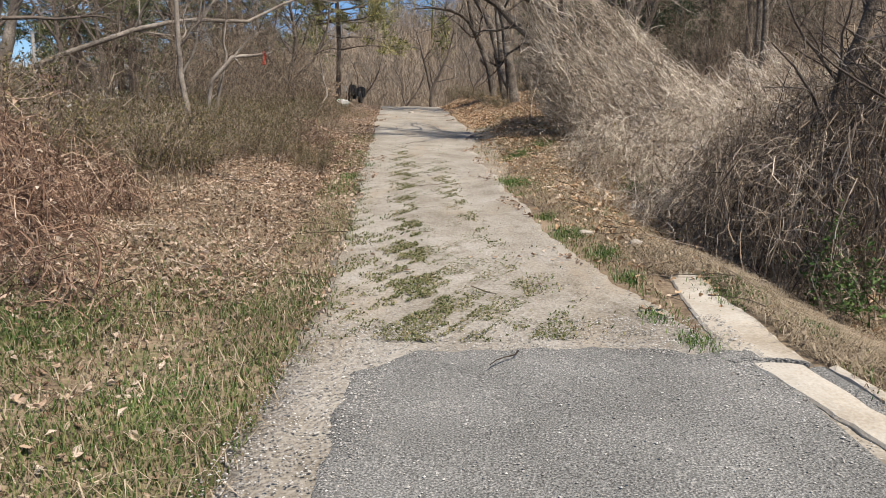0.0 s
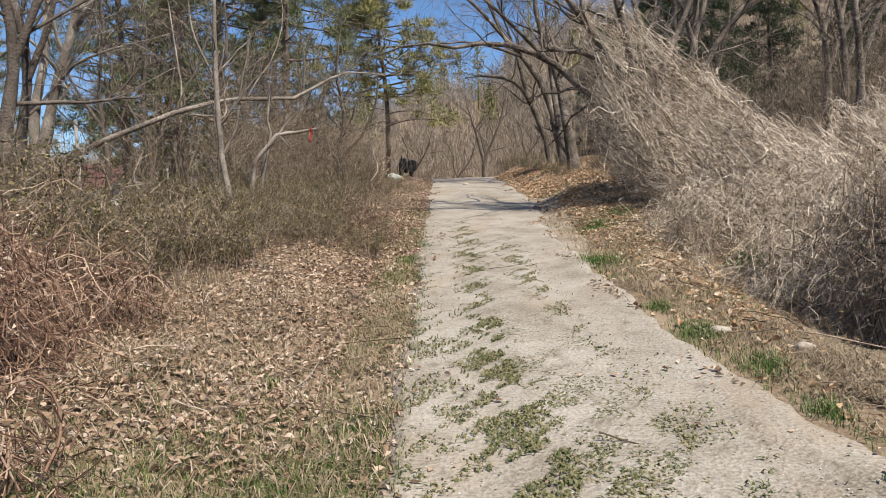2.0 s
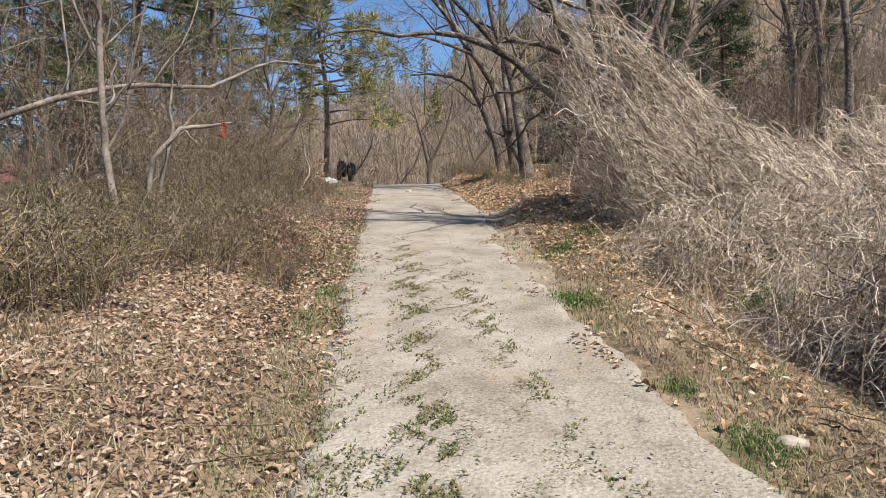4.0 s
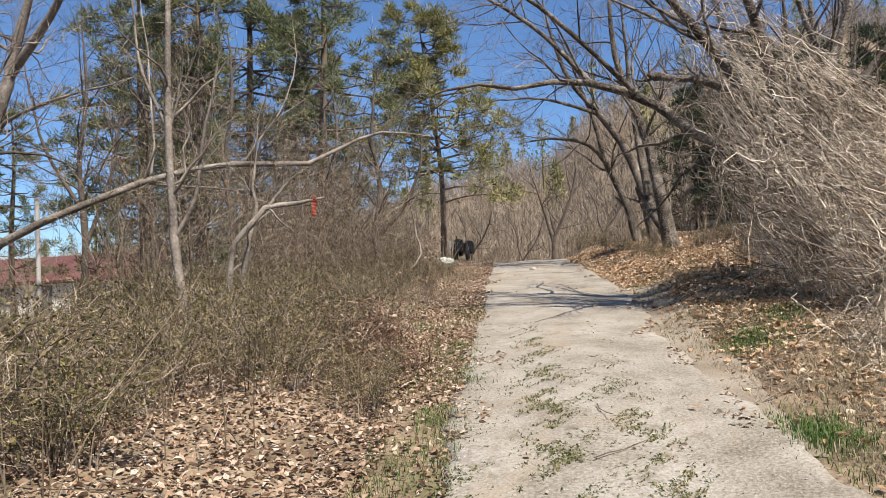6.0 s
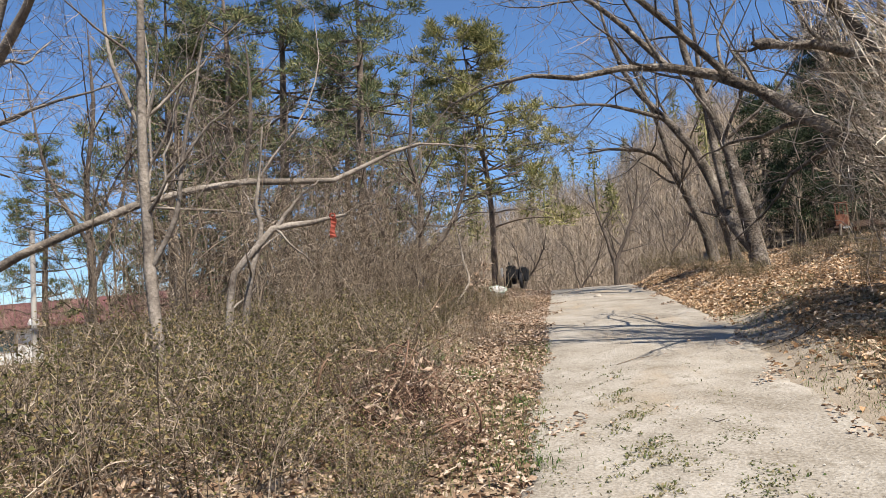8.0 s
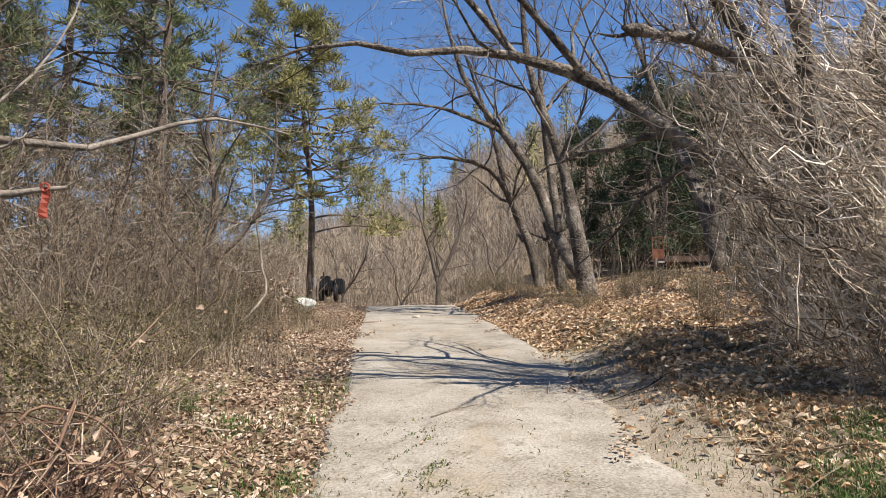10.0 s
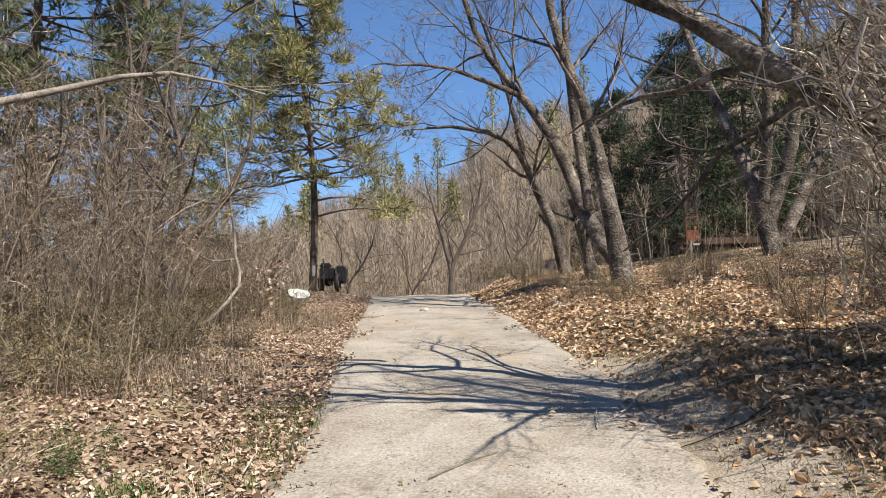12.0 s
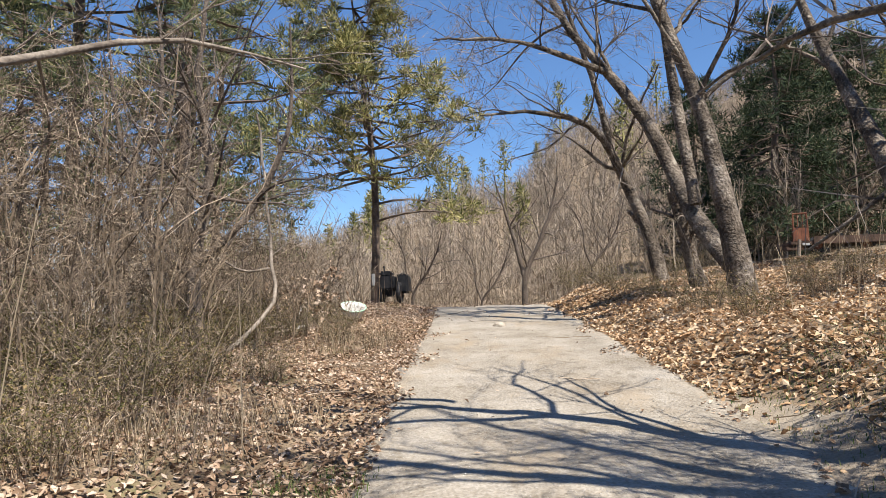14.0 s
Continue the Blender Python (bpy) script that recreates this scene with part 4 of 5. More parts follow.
def heap(name, at, peaks, count, seed, label, material, leaf=None, leaf_n=0, n=8, rad=(0.0025, 0.007), step=0.2, depth=0.35, fall=0.04, rough=1.0, box=None, hang=0.0, group="", shear=0.0, zref=1.2, curls=0.55, hollow=0.0, bald=0.9):
    """A tangle of strands lying over a heap, some sagging into it, some hanging."""
    rng = np.random.default_rng(seed)
    at = np.array((at[0], at[1], g0(*at)))
    x0, x1, y0, y1 = box
    X, Y = rng.uniform(x0, x1, count * 7), rng.uniform(y0, y1, count * 7)
    gap = cones(X, Y, peaks, rough) - G(X, Y)
    thinner = rng.uniform(0, 1, len(gap)) > bald * sm((gap - 2.0) / 1.8)
    slope = (cones(X + 0.1, Y, peaks, rough) + cones(X, Y + 0.1, peaks, rough) - 2 * (gap + G(X, Y))) / 0.1
    thinner &= rng.uniform(0, 1, len(gap)) < np.sqrt(1 + slope**2) / 2.6
    thinner &= (gap > hollow * rng.uniform(0.6, 1.2, len(gap))) | (rng.uniform(0, 1, len(gap)) < 0.12)
    keep = np.nonzero((gap > rng.uniform(0.02, 0.5, len(gap))) & thinner)[0][:count]
    X, Y = X[keep], Y[keep]
    m = len(X)
    a = rng.uniform(0, 2 * np.pi, m)
    P = np.zeros((m, n, 3))
    sink = rng.uniform(0, 1, m) ** 2 * depth
    bend = rng.normal(0, 0.5, m)
    ln = rng.uniform(0.4, 1.4, m) * step
    rise = np.maximum(0, rng.normal(0.02, 0.11, m)) + np.where(rng.uniform(0, 1, m) < 0.06, 0.25, 0)
    x, y = X.copy(), Y.copy()
    for j in range(n):
        z = cones(x, y, peaks, rough)
        P[:, j] = np.stack((x, y, z - sink * (0.4 + np.sin(j / (n - 1) * np.pi)) + rng.normal(0, 0.03, m) + rise * np.sin(j / (n - 1) * np.pi)), 1)
        gx = (cones(x + 0.08, y, peaks, rough) - z) / 0.08
        gy = (cones(x, y + 0.08, peaks, rough) - z) / 0.08
        gr = np.sqrt(gx**2 + gy**2) + 1e-6
        a = a + bend + rng.normal(0, 0.45, m)
        along, down = np.cos(a), np.sin(a) + fall * np.clip(gr, 0, 1.5)
        l = ln / np.sqrt(along**2 + down**2 + 1e-6)
        along, down = along * l, down * l / np.sqrt(1 + gr**2)
        x, y = x + (-gy / gr) * along - gx / gr * down, y + gx / gr * along - gy / gr * down
    R = (rad[0] + (rad[1] - rad[0]) * rng.uniform(0, 1, m) ** 1.6)[:, None] * np.linspace(1, 0.6, n)[None]
    free = np.nonzero(rng.uniform(0, 1, m) < curls)[0]
    d = rng.normal(size=(len(free), 3))
    turn = rng.normal(0, 0.55, (len(free), 3))
    q = P[free, 0] + rng.normal(0, 0.06, (len(free), 3)) - np.array((0, 0, 1)) * sink[free][:, None]
    for j in range(n):
        P[free, j] = q
        d = unit(unit(d) + np.cross(turn, d) * 0.8 + rng.normal(0, 0.45, d.shape) + np.array((0, 0, -0.08)))
        q = q + d * ln[free][:, None] * 1.05
    wander = np.cumsum(rng.normal(0, 0.03, P.shape), axis=1)
    P += wander - wander.mean(1, keepdims=True)
    P[:, :, 2] = np.maximum(P[:, :, 2], G(P[:, :, 0], P[:, :, 1]) + 0.01)
    P[:, :, 0] -= shear * np.maximum(0, P[:, :, 2] - zref)
    ch = [tubes(P, R, 3)]
    if hang:
        k = int(m * hang)
        i = rng.permutation(m)[:k]
        b = P[i, 3]
        drop = np.minimum(rng.uniform(0.4, 1.6, k), np.maximum(b[:, 2] - G(b[:, 0], b[:, 1]) - 0.02, 0.05))
        t = np.linspace(0, 1, 5)[None, :, None]
        w = np.cumsum(rng.normal(0, 0.06, (k, 5, 3)), 1)
        H = b[:, None] + w + np.array((0, 0, -1.0)) * drop[:, None, None] * t
        hung = [tubes(H, rng.uniform(*rad, k)[:, None] * np.ones((1, 5)), 3)]
    P2, R2 = spawn(P, R, 1, rng, u=(0.2, 1), ratio=(0.2, 0.5), n=4, wiggle=0.3, rr=0.7)
    ch.append(thin(P2, R2, rng))
    e = thing(name, at, label, "thicket", group)
    if hang:
        tagged(make("hanging_growth", local(hung, at), material, e), kind="stuff")
    for i in rng.permutation(m)[: min(24, count // 90)]:
        pts, rr = spline([(*q, rng.uniform(0.004, 0.009)) for q in P[i]], 16)
        make("stem", local([tubes((pts + np.array((0, 0, 0.03)))[None], rr[None], 5)], at), material, e, smooth=True)
    tagged(make("tangle", local(ch, at), material, e), kind="stuff")
    if leaf:
        c = P.reshape(-1, 3)
        c = c[rng.permutation(len(c))[:leaf_n]] + rng.normal(0, 0.04, (leaf_n, 3))
        tagged(make("foliage", local([leaves(c, rng.uniform(0.03, 0.075, leaf_n), rng, 0.9, plain=True)], at), leaf, e), kind="stuff")
    return e


heap("vine_thicket", (3.0, 17.0), [(4.3, 18.2, 7.2, 2.7), (3.9, 17.9, 6.0, 2.6), (3.7, 17.5, 4.9, 2.3), (3.65, 17.1, 4.1, 1.9), (4.05, 16.6, 3.5, 1.4), (4.7, 16.2, 3.2, 1.1), (5.6, 16.2, 3.0, 0.9), (6.9, 16.6, 3.1, 0.8), (8.6, 17.5, 3.3, 0.7), (3.6, 15.6, 2.2, 1.3), (5.0, 18.8, 4.4, 1.2)],
     9500, 101, "tan dry vines draped thickly over a tree and bank", "vine", box=(1.8, 10, 13.5, 21), hang=0.03, rad=(0.0025, 0.009), depth=0.9, shear=0.6, rough=2.0, curls=0.7, step=0.14, bald=0.5)
heap("vine_thicket", (3.4, 13.2), [(2.9, 13.4, 1.5, 0.8), (3.4, 11.8, 1.3, 0.75), (3.9, 14.3, 2.2, 0.8), (5.0, 12.8, 1.9, 0.7), (6.4, 13.5, 2.4, 0.7), (2.6, 14.8, 1.7, 0.9), (3.0, 10.3, 0.8, 0.6), (8.2, 13.5, 2.8, 0.6)],
     11000, 102, "low heap of tan dry vines beside the track", "vine", leaf="olive", leaf_n=2500, box=(1.2, 10, 8.8, 17), rad=(0.002, 0.0065), depth=0.5, rough=1.6, step=0.12, hang=0.04)
heap("vine_thicket", (4.8, 9.0), [(4.3, 8.9, 2.2, 1.3), (4.9, 8.3, 2.9, 1.4), (5.6, 8.8, 3.3, 1.1), (6.6, 10.0, 3.3, 0.8), (4.8, 10.2, 2.3, 0.9), (7.0, 8.2, 3.6, 0.8), (4.2, 7.6, 2.3, 1.1), (5.2, 7.2, 3.0, 1.0)],
     7000, 103, "dry vines hanging over slim trees beside the ditch", "vine_brown", leaf="olive", leaf_n=1200, box=(2.8, 9, 6.6, 12.5), rad=(0.002, 0.0065), depth=0.9, step=0.14, hang=0.45, hollow=0.75, rough=1.6)
heap("bramble_thicket", (-4.2, 5.8), [(-3.55, 5.3, 1.15, 1.1), (-4.3, 5.9, 1.75, 0.95), (-5.2, 6.6, 2.1, 0.8), (-3.3, 6.6, 0.85, 0.8), (-6.4, 5.4, 2.1, 0.7), (-4.4, 4.6, 1.1, 0.9), (-4.0, 7.6, 0.95, 0.7), (-3.0, 4.6, 0.55, 0.8)],
     8500, 104, "reddish brown dry bramble heap on the verge", "bramble", leaf="litter", leaf_n=5000, box=(-8.5, -2.2, 3.2, 9), rad=(0.002, 0.006), depth=0.8, step=0.13, hang=0.14, rough=1.7)
heap("bramble_thicket", (-3.1, 14.4), [(-3.15, 14.4, 1.62, 0.9), (-3.6, 14.8, 1.5, 0.9), (-2.8, 14.9, 1.3, 0.9)],
     1100, 105, "low mound of dry reddish brambles and dead leaves", "bramble", leaf="litter", leaf_n=900, box=(-4.4, -2.1, 13.4, 16), rad=(0.002, 0.006), depth=0.4, step=0.13)
heap("bramble_thicket", (2.9, 18.0), [(2.9, 18.0, 2.05, 0.8), (3.4, 18.9, 2.15, 0.8), (3.9, 17.6, 2.35, 0.8), (4.6, 19.0, 2.5, 0.8)],
     2200, 106, "dark brown bramble tangle under the vine-clad tree", "bramble", leaf="litter", leaf_n=1500, box=(1.9, 6, 16.5, 20.5), rad=(0.002, 0.007), depth=0.7, step=0.13)


# ---------------------------------------------------------------- brush on the left
def bush(name, seed, height, width, stems, label, leaf_n, leaf="olive", twig="twig", levels=None, arch=0.3, group="", leaf_size=(0.02, 0.044)):
    rng = np.random.default_rng(seed)
    a = rng.uniform(0, 6.28, stems)
    r = width * 0.4 * np.sqrt(rng.uniform(0, 1, stems))
    b = np.stack((r * np.cos(a), r * np.sin(a), np.full(stems, -0.03)), 1)
    h = height * rng.uniform(0.5, 1.1, stems)
    d = np.stack((np.cos(a + rng.normal(0, 0.8, stems)), np.sin(a + rng.normal(0, 0.8, stems)), np.zeros(stems)), 1)
    t = np.linspace(0, 1, 7)[None, :, None]
    P = b[:, None] + np.array((0, 0, 1)) * (h[:, None, None] * (t - 0.25 * arch * t**3)) + d[:, None] * (width * 0.5 * rng.uniform(0.2, 1, stems))[:, None, None] * t**1.6
    P = P + np.cumsum(rng.normal(0, 0.018 * height, P.shape), 1) * t
    R = (0.0035 + 0.0045 * rng.uniform(0, 1, stems) * height)[:, None] * np.linspace(1, 0.4, 7)[None]
    ch = [] if height > 2 else [tubes(P, R, 3)]
    A, B = P, R
    for lv in levels or [dict(count=5, u=(0.15, 1), ratio=(0.3, 0.6), n=4), dict(count=6, u=(0.1, 1), ratio=(0.35, 0.7), n=3)]:
        A, B = spawn(A, B, rng=rng, **lv)
        ch.append(tubes(A, B, 3) if lv["n"] > 4 else thin(A, B, rng))
    e = thing(name, (0, 0, 0), label, "bush", group)
    for p, q in zip(P, R) if height > 2 else ():
        make("stem", [tubes(p[None], q[None], 4)], twig, e)
    tagged(make("tangle", ch, twig, e), kind="stuff")
    if leaf_n:
        c = A.reshape(-1, 3)
        c = c[rng.integers(0, len(c), leaf_n)] + rng.normal(0, 0.03, (leaf_n, 3))
        tagged(make("foliage", [leaves(c, rng.uniform(*leaf_size, leaf_n), rng, 1.0, plain=True)], leaf, e), kind="stuff")
    return e


BR = "brush along the track"
kinds = [bush("brush", 201, 0.75, 1.0, 34, "tangled olive brown brush with small leaves", 1500, group=BR),
         bush("brush", 202, 0.95, 1.1, 36, "tangled brown brush with a few dry leaves", 1100, leaf="olive", group=BR),
         bush("brush", 203, 0.85, 1.2, 36, "tangled olive brown brush with small leaves", 1700, group=BR)]
spots = []
rng = np.random.default_rng(7)
tries = 0
while len(spots) < 165 and tries < 9000:
    tries += 1
    y = rng.uniform(8.6, 31)
    l = float(np.interp(y, EY, EL))
    off = rng.uniform(0.5 + 1.1 * min(1, max(0, y - 13) / 4), 7.0) if y < 24 else rng.uniform(1.9, 5.8)
    if y < 12.5 and off < 2.6 - 0.25 * (y - 8.6):
        continue
    x = l - off
    if y > 26.5 and x > -6.6:
        continue
    if min([(x - p) ** 2 + (y - q) ** 2 for p, q, _ in spots] + [9]) < 0.26:
        continue
    spots.append((x, y, off))
for k, (x, y, off) in enumerate(spots):
    src = kinds[k % 3]
    s = (0.62 + 0.30 * min(off, 2.5) / 1.6) * rng.uniform(0.8, 1.15)
    s = min(s, 1.25) * (0.55 if x < -6.0 and y < 17 else 0.72 if y > 18 else 0.9)
    m = pose(x, y, g0(x, y), rng.uniform(-5, 5), rng.uniform(-5, 5), rng.uniform(0, 360)) @ Matrix.Scale(s, 4)
    if k < 3:
        src.matrix_basis = m
    else:
        c = copy_thing(src, m)
        c.matrix_basis = m
TS = "tall twiggy shrubs behind the brush"
tall = [bush("tall_shrub", 211, 3.4, 1.8, 18, "tall leafless twiggy shrub", 500, leaf="straw", levels=[dict(count=8, u=(0.2, 1), ratio=(0.2, 0.4), n=5), dict(count=7, u=(0.15, 1), ratio=(0.3, 0.6), n=4), dict(count=3, ratio=(0.4, 0.8), n=3)], group=TS),
        bush("tall_shrub", 212, 4.6, 2.2, 14, "tall leafless twiggy shrub", 0, levels=[dict(count=9, u=(0.25, 1), ratio=(0.2, 0.4), n=5), dict(count=7, u=(0.15, 1), ratio=(0.3, 0.6), n=4), dict(count=3, ratio=(0.4, 0.8), n=3)], group=TS)]
tspots = [(-6.6, 17.8), (-6.2, 19.8), (-5.5, 20.9), (-7.2, 22.0), (-5.6, 22.6), (-8.4, 18.0), (-6.6, 25.0), (-7.9, 24.2), (-6.0, 27.0),
          (-6.1, 9.6), (-7.0, 11.2), (-8.2, 12.8), (-5.9, 8.4), (-7.6, 9.6), (-9.4, 14.0), (-8.8, 11.0), (-10.2, 9.0), (-11.0, 29), (-13.5, 26), (-9.2, 31.0), (-6.9, 30.5), (-15, 30), (-16, 24)]
for k, (x, y) in enumerate(tspots):
    s = rng.uniform(0.8, 1.1) * (0.58 if y < 16.5 else 0.7 if x > -6.5 and y < 21 else 0.95)
    m = pose(x, y, g0(x, y), 0, 0, rng.uniform(0, 360)) @ Matrix.Scale(s, 4)
    if k < 2:
        tall[k].matrix_basis = m
    else:
        copy_thing(tall[k % 2], m).matrix_basis = m
for k, (x, y, s) in enumerate([(-6.2, 8.6, 1.7), (-7.2, 9.2, 1.9), (-8.2, 9.8, 2.0), (-7.0, 10.4, 1.9), (-6.1, 10.2, 1.6), (-8.0, 11.4, 2.0), (-9.2, 11.0, 2.1), (-9.0, 12.8, 1.9), (-10.4, 12.2, 2.1), (-7.4, 12.3, 1.6), (-10.2, 14.6, 1.6), (-11.6, 13.8, 2.0), (-5.3, 9.0, 1.2), (-4.5, 26.6, 0.5), (-5.0, 25.6, 0.6), (-4.25, 25.4, 0.45), (-4.1, 22.4, 0.45), (-5.3, 28.6, 0.5)]):
    m = pose(x, y, g0(x, y), 0, 0, 83 * k) @ Matrix.Scale(s, 4)
    copy_thing(kinds[k % 3], m).matrix_basis = m
for k, (x, y, s) in enumerate([(-5.6, 18.9, 0.5), (-6.6, 20.9, 0.9), (-6.4, 23.4, 0.9), (-5.0, 25.4, 0.5), (-7.4, 21.0, 1.1), (-8.9, 19.4, 1.0), (-7.0, 26.4, 0.9), (-9.0, 29.0, 1.1), (-8.2, 33.0, 0.9)]):
    m = pose(x, y, g0(x, y), 0, 0, 67 * k) @ Matrix.Scale(s, 4)
    copy_thing(tall[k % 2], m).matrix_basis = m
# green and dead-leaved bushes
gb = bush("evergreen_bush", 221, 0.8, 1.0, 16, "small glossy green bush by the ditch", 1400, leaf="evergreen", leaf_size=(0.03, 0.06))
gb.matrix_basis = pose(3.65, 6.4, g0(3.65, 6.4))
for x, y, s in [(2.9, 12.1, 0.5), (-3.55, 17.7, 0.35), (-4.6, 12.0, 0.3)]:
    m = pose(x, y, g0(x, y), 0, 0, 90 * x) @ Matrix.Scale(s, 4)
    c = copy_thing(gb, m)
    c.matrix_basis = m
    c["label"] = "small green weedy bush among dry stems"
db = bush("dead_leaved_bush", 222, 1.0, 1.2, 22, "low bush hung with curled dead brown leaves", 700, leaf="litter", leaf_size=(0.06, 0.13))
db.matrix_basis = pose(-5.35, 27.3, g0(-5.35, 27.3))
# brush on the right bank near the crest, and taller growth behind the vines
RB = "brush on the bank"
for k, (x, y, s) in enumerate([(1.2, 24.6, 0.7), (0.9, 26.0, 0.75), (2.3, 25.6, 0.55), (3.3, 24.5, 0.5), (2.7, 27.3, 0.55), (3.9, 26.6, 0.45), (0.6, 28.2, 0.6), (0.3, 30.2, 0.8), (3.0, 22.9, 0.5), (4.4, 23.4, 0.6), (5.6, 25.2, 0.5), (5.2, 21.6, 1.0), (3.6, 29.6, 0.45), (4.6, 31.4, 0.4), (0.0, 32.5, 0.9), (-0.4, 34.0, 0.9),
                               (4.3, 20.6, 0.8), (2.4, 21.2, 0.4), (1.5, 32.0, 0.8), (2.6, 34.0, 0.8), (2.9, 25.9, 0.6), (3.6, 27.8, 0.6), (4.6, 25.0, 0.7), (5.2, 27.6, 0.6), (3.4, 21.6, 0.55), (5.6, 22.9, 0.8), (6.4, 26.6, 0.7), (6.6, 24.4, 0.8), (4.4, 29.0, 0.5)]):
    m = pose(x, y, g0(x, y), 0, 0, 47 * k) @ Matrix.Scale(s * (1.2 if y < 24 else 0.85), 4)
    c = copy_thing(kinds[(k * 2) % 3], m)
    c.matrix_basis = m
    c["group"] = RB
for k, (x, y, s) in enumerate([(6.5, 20.0, 0.8), (8.0, 19.0, 0.9), (9.5, 21, 1.0), (8.2, 24, 0.9), (10.5, 17, 1.0), (9.4, 13.5, 0.9), (11, 25, 1.0), (8.5, 11, 0.9), (12.5, 20, 1.1), (12, 15, 1.1), (10.5, 29, 0.9), (9.5, 8, 1.0), (7.6, 7.2, 0.8), (9.0, 33, 0.8), (13, 31, 1.0), (14.5, 25, 1.2), (15, 18, 1.2)]):
    m = pose(x, y, g0(x, y), 0, 0, 71 * k) @ Matrix.Scale(s, 4)
    c = copy_thing(tall[k % 2], m)
    c.matrix_basis = m
    c["group"] = "tall shrubs on the bank"


# ---------------------------------------------------------------- bare woods on the hill
def woods(count, seed, y0, y1, hs, twig_n, ph):
    rng = np.random.default_rng(seed)
    t = rng.uniform(0, 1, count)
    y = y0 + (y1 - y0) * t**1.2
    az = rng.uniform(-1.05, 1.0, count)
    x = az * (y - 12)
    ok = ~((x < -16) & (y < 75))
    x, y = x[ok], y[ok]
    m = len(x)
    h = rng.uniform(*hs, m)
    b = on_ground(x, y, -0.2)
    u = np.linspace(0, 1, 5)[None, :, None]
    P = b[:, None] + np.array((0, 0, 1)) * h[:, None, None] * u + np.cumsum(rng.normal(0, 0.035, (m, 5, 3)), 1) * h[:, None, None] * u
    R = (h * 0.006 + 0.006)[:, None] * np.linspace(1, 0.25, 5)[None]
    ch = [tubes(P, R, 3)]
    A, B = spawn(P, R, ph, rng, u=(0.2, 1), ratio=(0.25, 0.5), spread=(20, 50), lift=0.25, n=4, rr=0.6)
    ch.append(tubes(A, np.maximum(B, 0.009), 3))
    A, B = spawn(A, B, twig_n, rng, u=(0.2, 1), ratio=(0.35, 0.6), spread=(20, 50), lift=0.2, n=3, rr=0.6)
    D = A[:, -1] - A[:, 0]
    L = np.linalg.norm(D, axis=1)
    ch.append(blades(A[:, 0], unit(D), L, np.full(len(L), 0.03), rng))
    return ch


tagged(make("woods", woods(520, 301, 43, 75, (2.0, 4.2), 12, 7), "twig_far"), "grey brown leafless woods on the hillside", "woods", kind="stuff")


def sliver_woods(count, seed, y0, y1, hs, wide=1.0, q=22):
    """Distant bare trees, each a trunk and a fan of upright twigs."""
    rng = np.random.default_rng(seed)
    y = y0 + (y1 - y0) * rng.uniform(0, 1, count)
    x = rng.uniform(-1.05, 1.0, count) * (y - 12)
    ok = ~((x < -15) & (y < 62))
    x, y, count = x[ok], y[ok], int(ok.sum())
    h = rng.uniform(*hs, count)
    b = on_ground(x, y, -0.2)
    up = np.array((0, 0, 1.0))
    ch = [blades(b, unit(up + rng.normal(0, 0.08, (count, 3))), h, (h * 0.02 + 0.05) * wide, rng)]
    k = np.repeat(np.arange(count), q)
    f = rng.uniform(0.12, 0.85, len(k))
    D = unit(up * 0.8 + rng.normal(0, 0.6, (len(k), 3)))
    ch.append(blades(b[k] + up * (h[k] * f)[:, None], D, h[k] * rng.uniform(0.2, 0.5, len(k)), (0.02 + h[k] * 0.011) * wide, rng))
    return ch


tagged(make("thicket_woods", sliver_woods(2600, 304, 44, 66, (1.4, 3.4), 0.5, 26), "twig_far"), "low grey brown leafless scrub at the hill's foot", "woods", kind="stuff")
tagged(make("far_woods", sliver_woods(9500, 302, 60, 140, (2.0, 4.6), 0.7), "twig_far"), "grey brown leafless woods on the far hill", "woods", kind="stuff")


def hill_pines(count, seed):
    rng = np.random.default_rng(seed)
    y = rng.uniform(75, 150, count)
    x = rng.uniform(-0.8, 0.7, count) * y
    h = rng.uniform(4, 9, count)
    b = on_ground(x, y)
    q = 260
    k = np.repeat(np.arange(count), q)
    f = rng.uniform(0.25, 1, len(k))
    a = rng.uniform(0, 6.28, len(k))
    r = h[k] * 0.22 * (1.1 - f) ** 0.7 * np.sqrt(rng.uniform(0, 1, len(k))) * (1 + 0.3 * np.sin(3 * a + k))
    C = b[k] + np.stack((r * np.cos(a), r * np.sin(a), h[k] * f), 1)
    D = unit(rng.normal(size=C.shape) + np.array((0, 0, 0.3)))
    tr = tubes(np.stack((b, b + np.array((0, 0, 1.0)) * h[:, None]), 1), np.stack((h * 0.015 + 0.05, np.full(count, 0.02)), 1), 4)
    return [blades(C, D, np.full(len(C), 0.7), np.full(len(C), 0.16), rng), tr]


tagged(make("hill_pines", hill_pines(60, 303), "needle"), "scattered small pines among the bare woods", "woods", kind="stuff")


# ---------------------------------------------------------------- leaf litter, grass, gravel
def scatter(count, seed, x0, x1, y0, y1, ok):
    rng = np.random.default_rng(seed)
    x, y = rng.uniform(x0, x1, count), rng.uniform(y0, y1, count)
    l, r = np.interp(y, EY, EL), np.interp(y, EY, ER)
    p = ok(x, y, l - x, x - r)
    k = rng.uniform(0, 1, count) < p
    return x[k], y[k], rng


patch = lambda x, y, s, o=0.0: np.sin(s * x + 1.3 * o) * np.sin(s * 0.9 * y + o) + 0.6 * np.sin(2.3 * s * x - s * y + o)


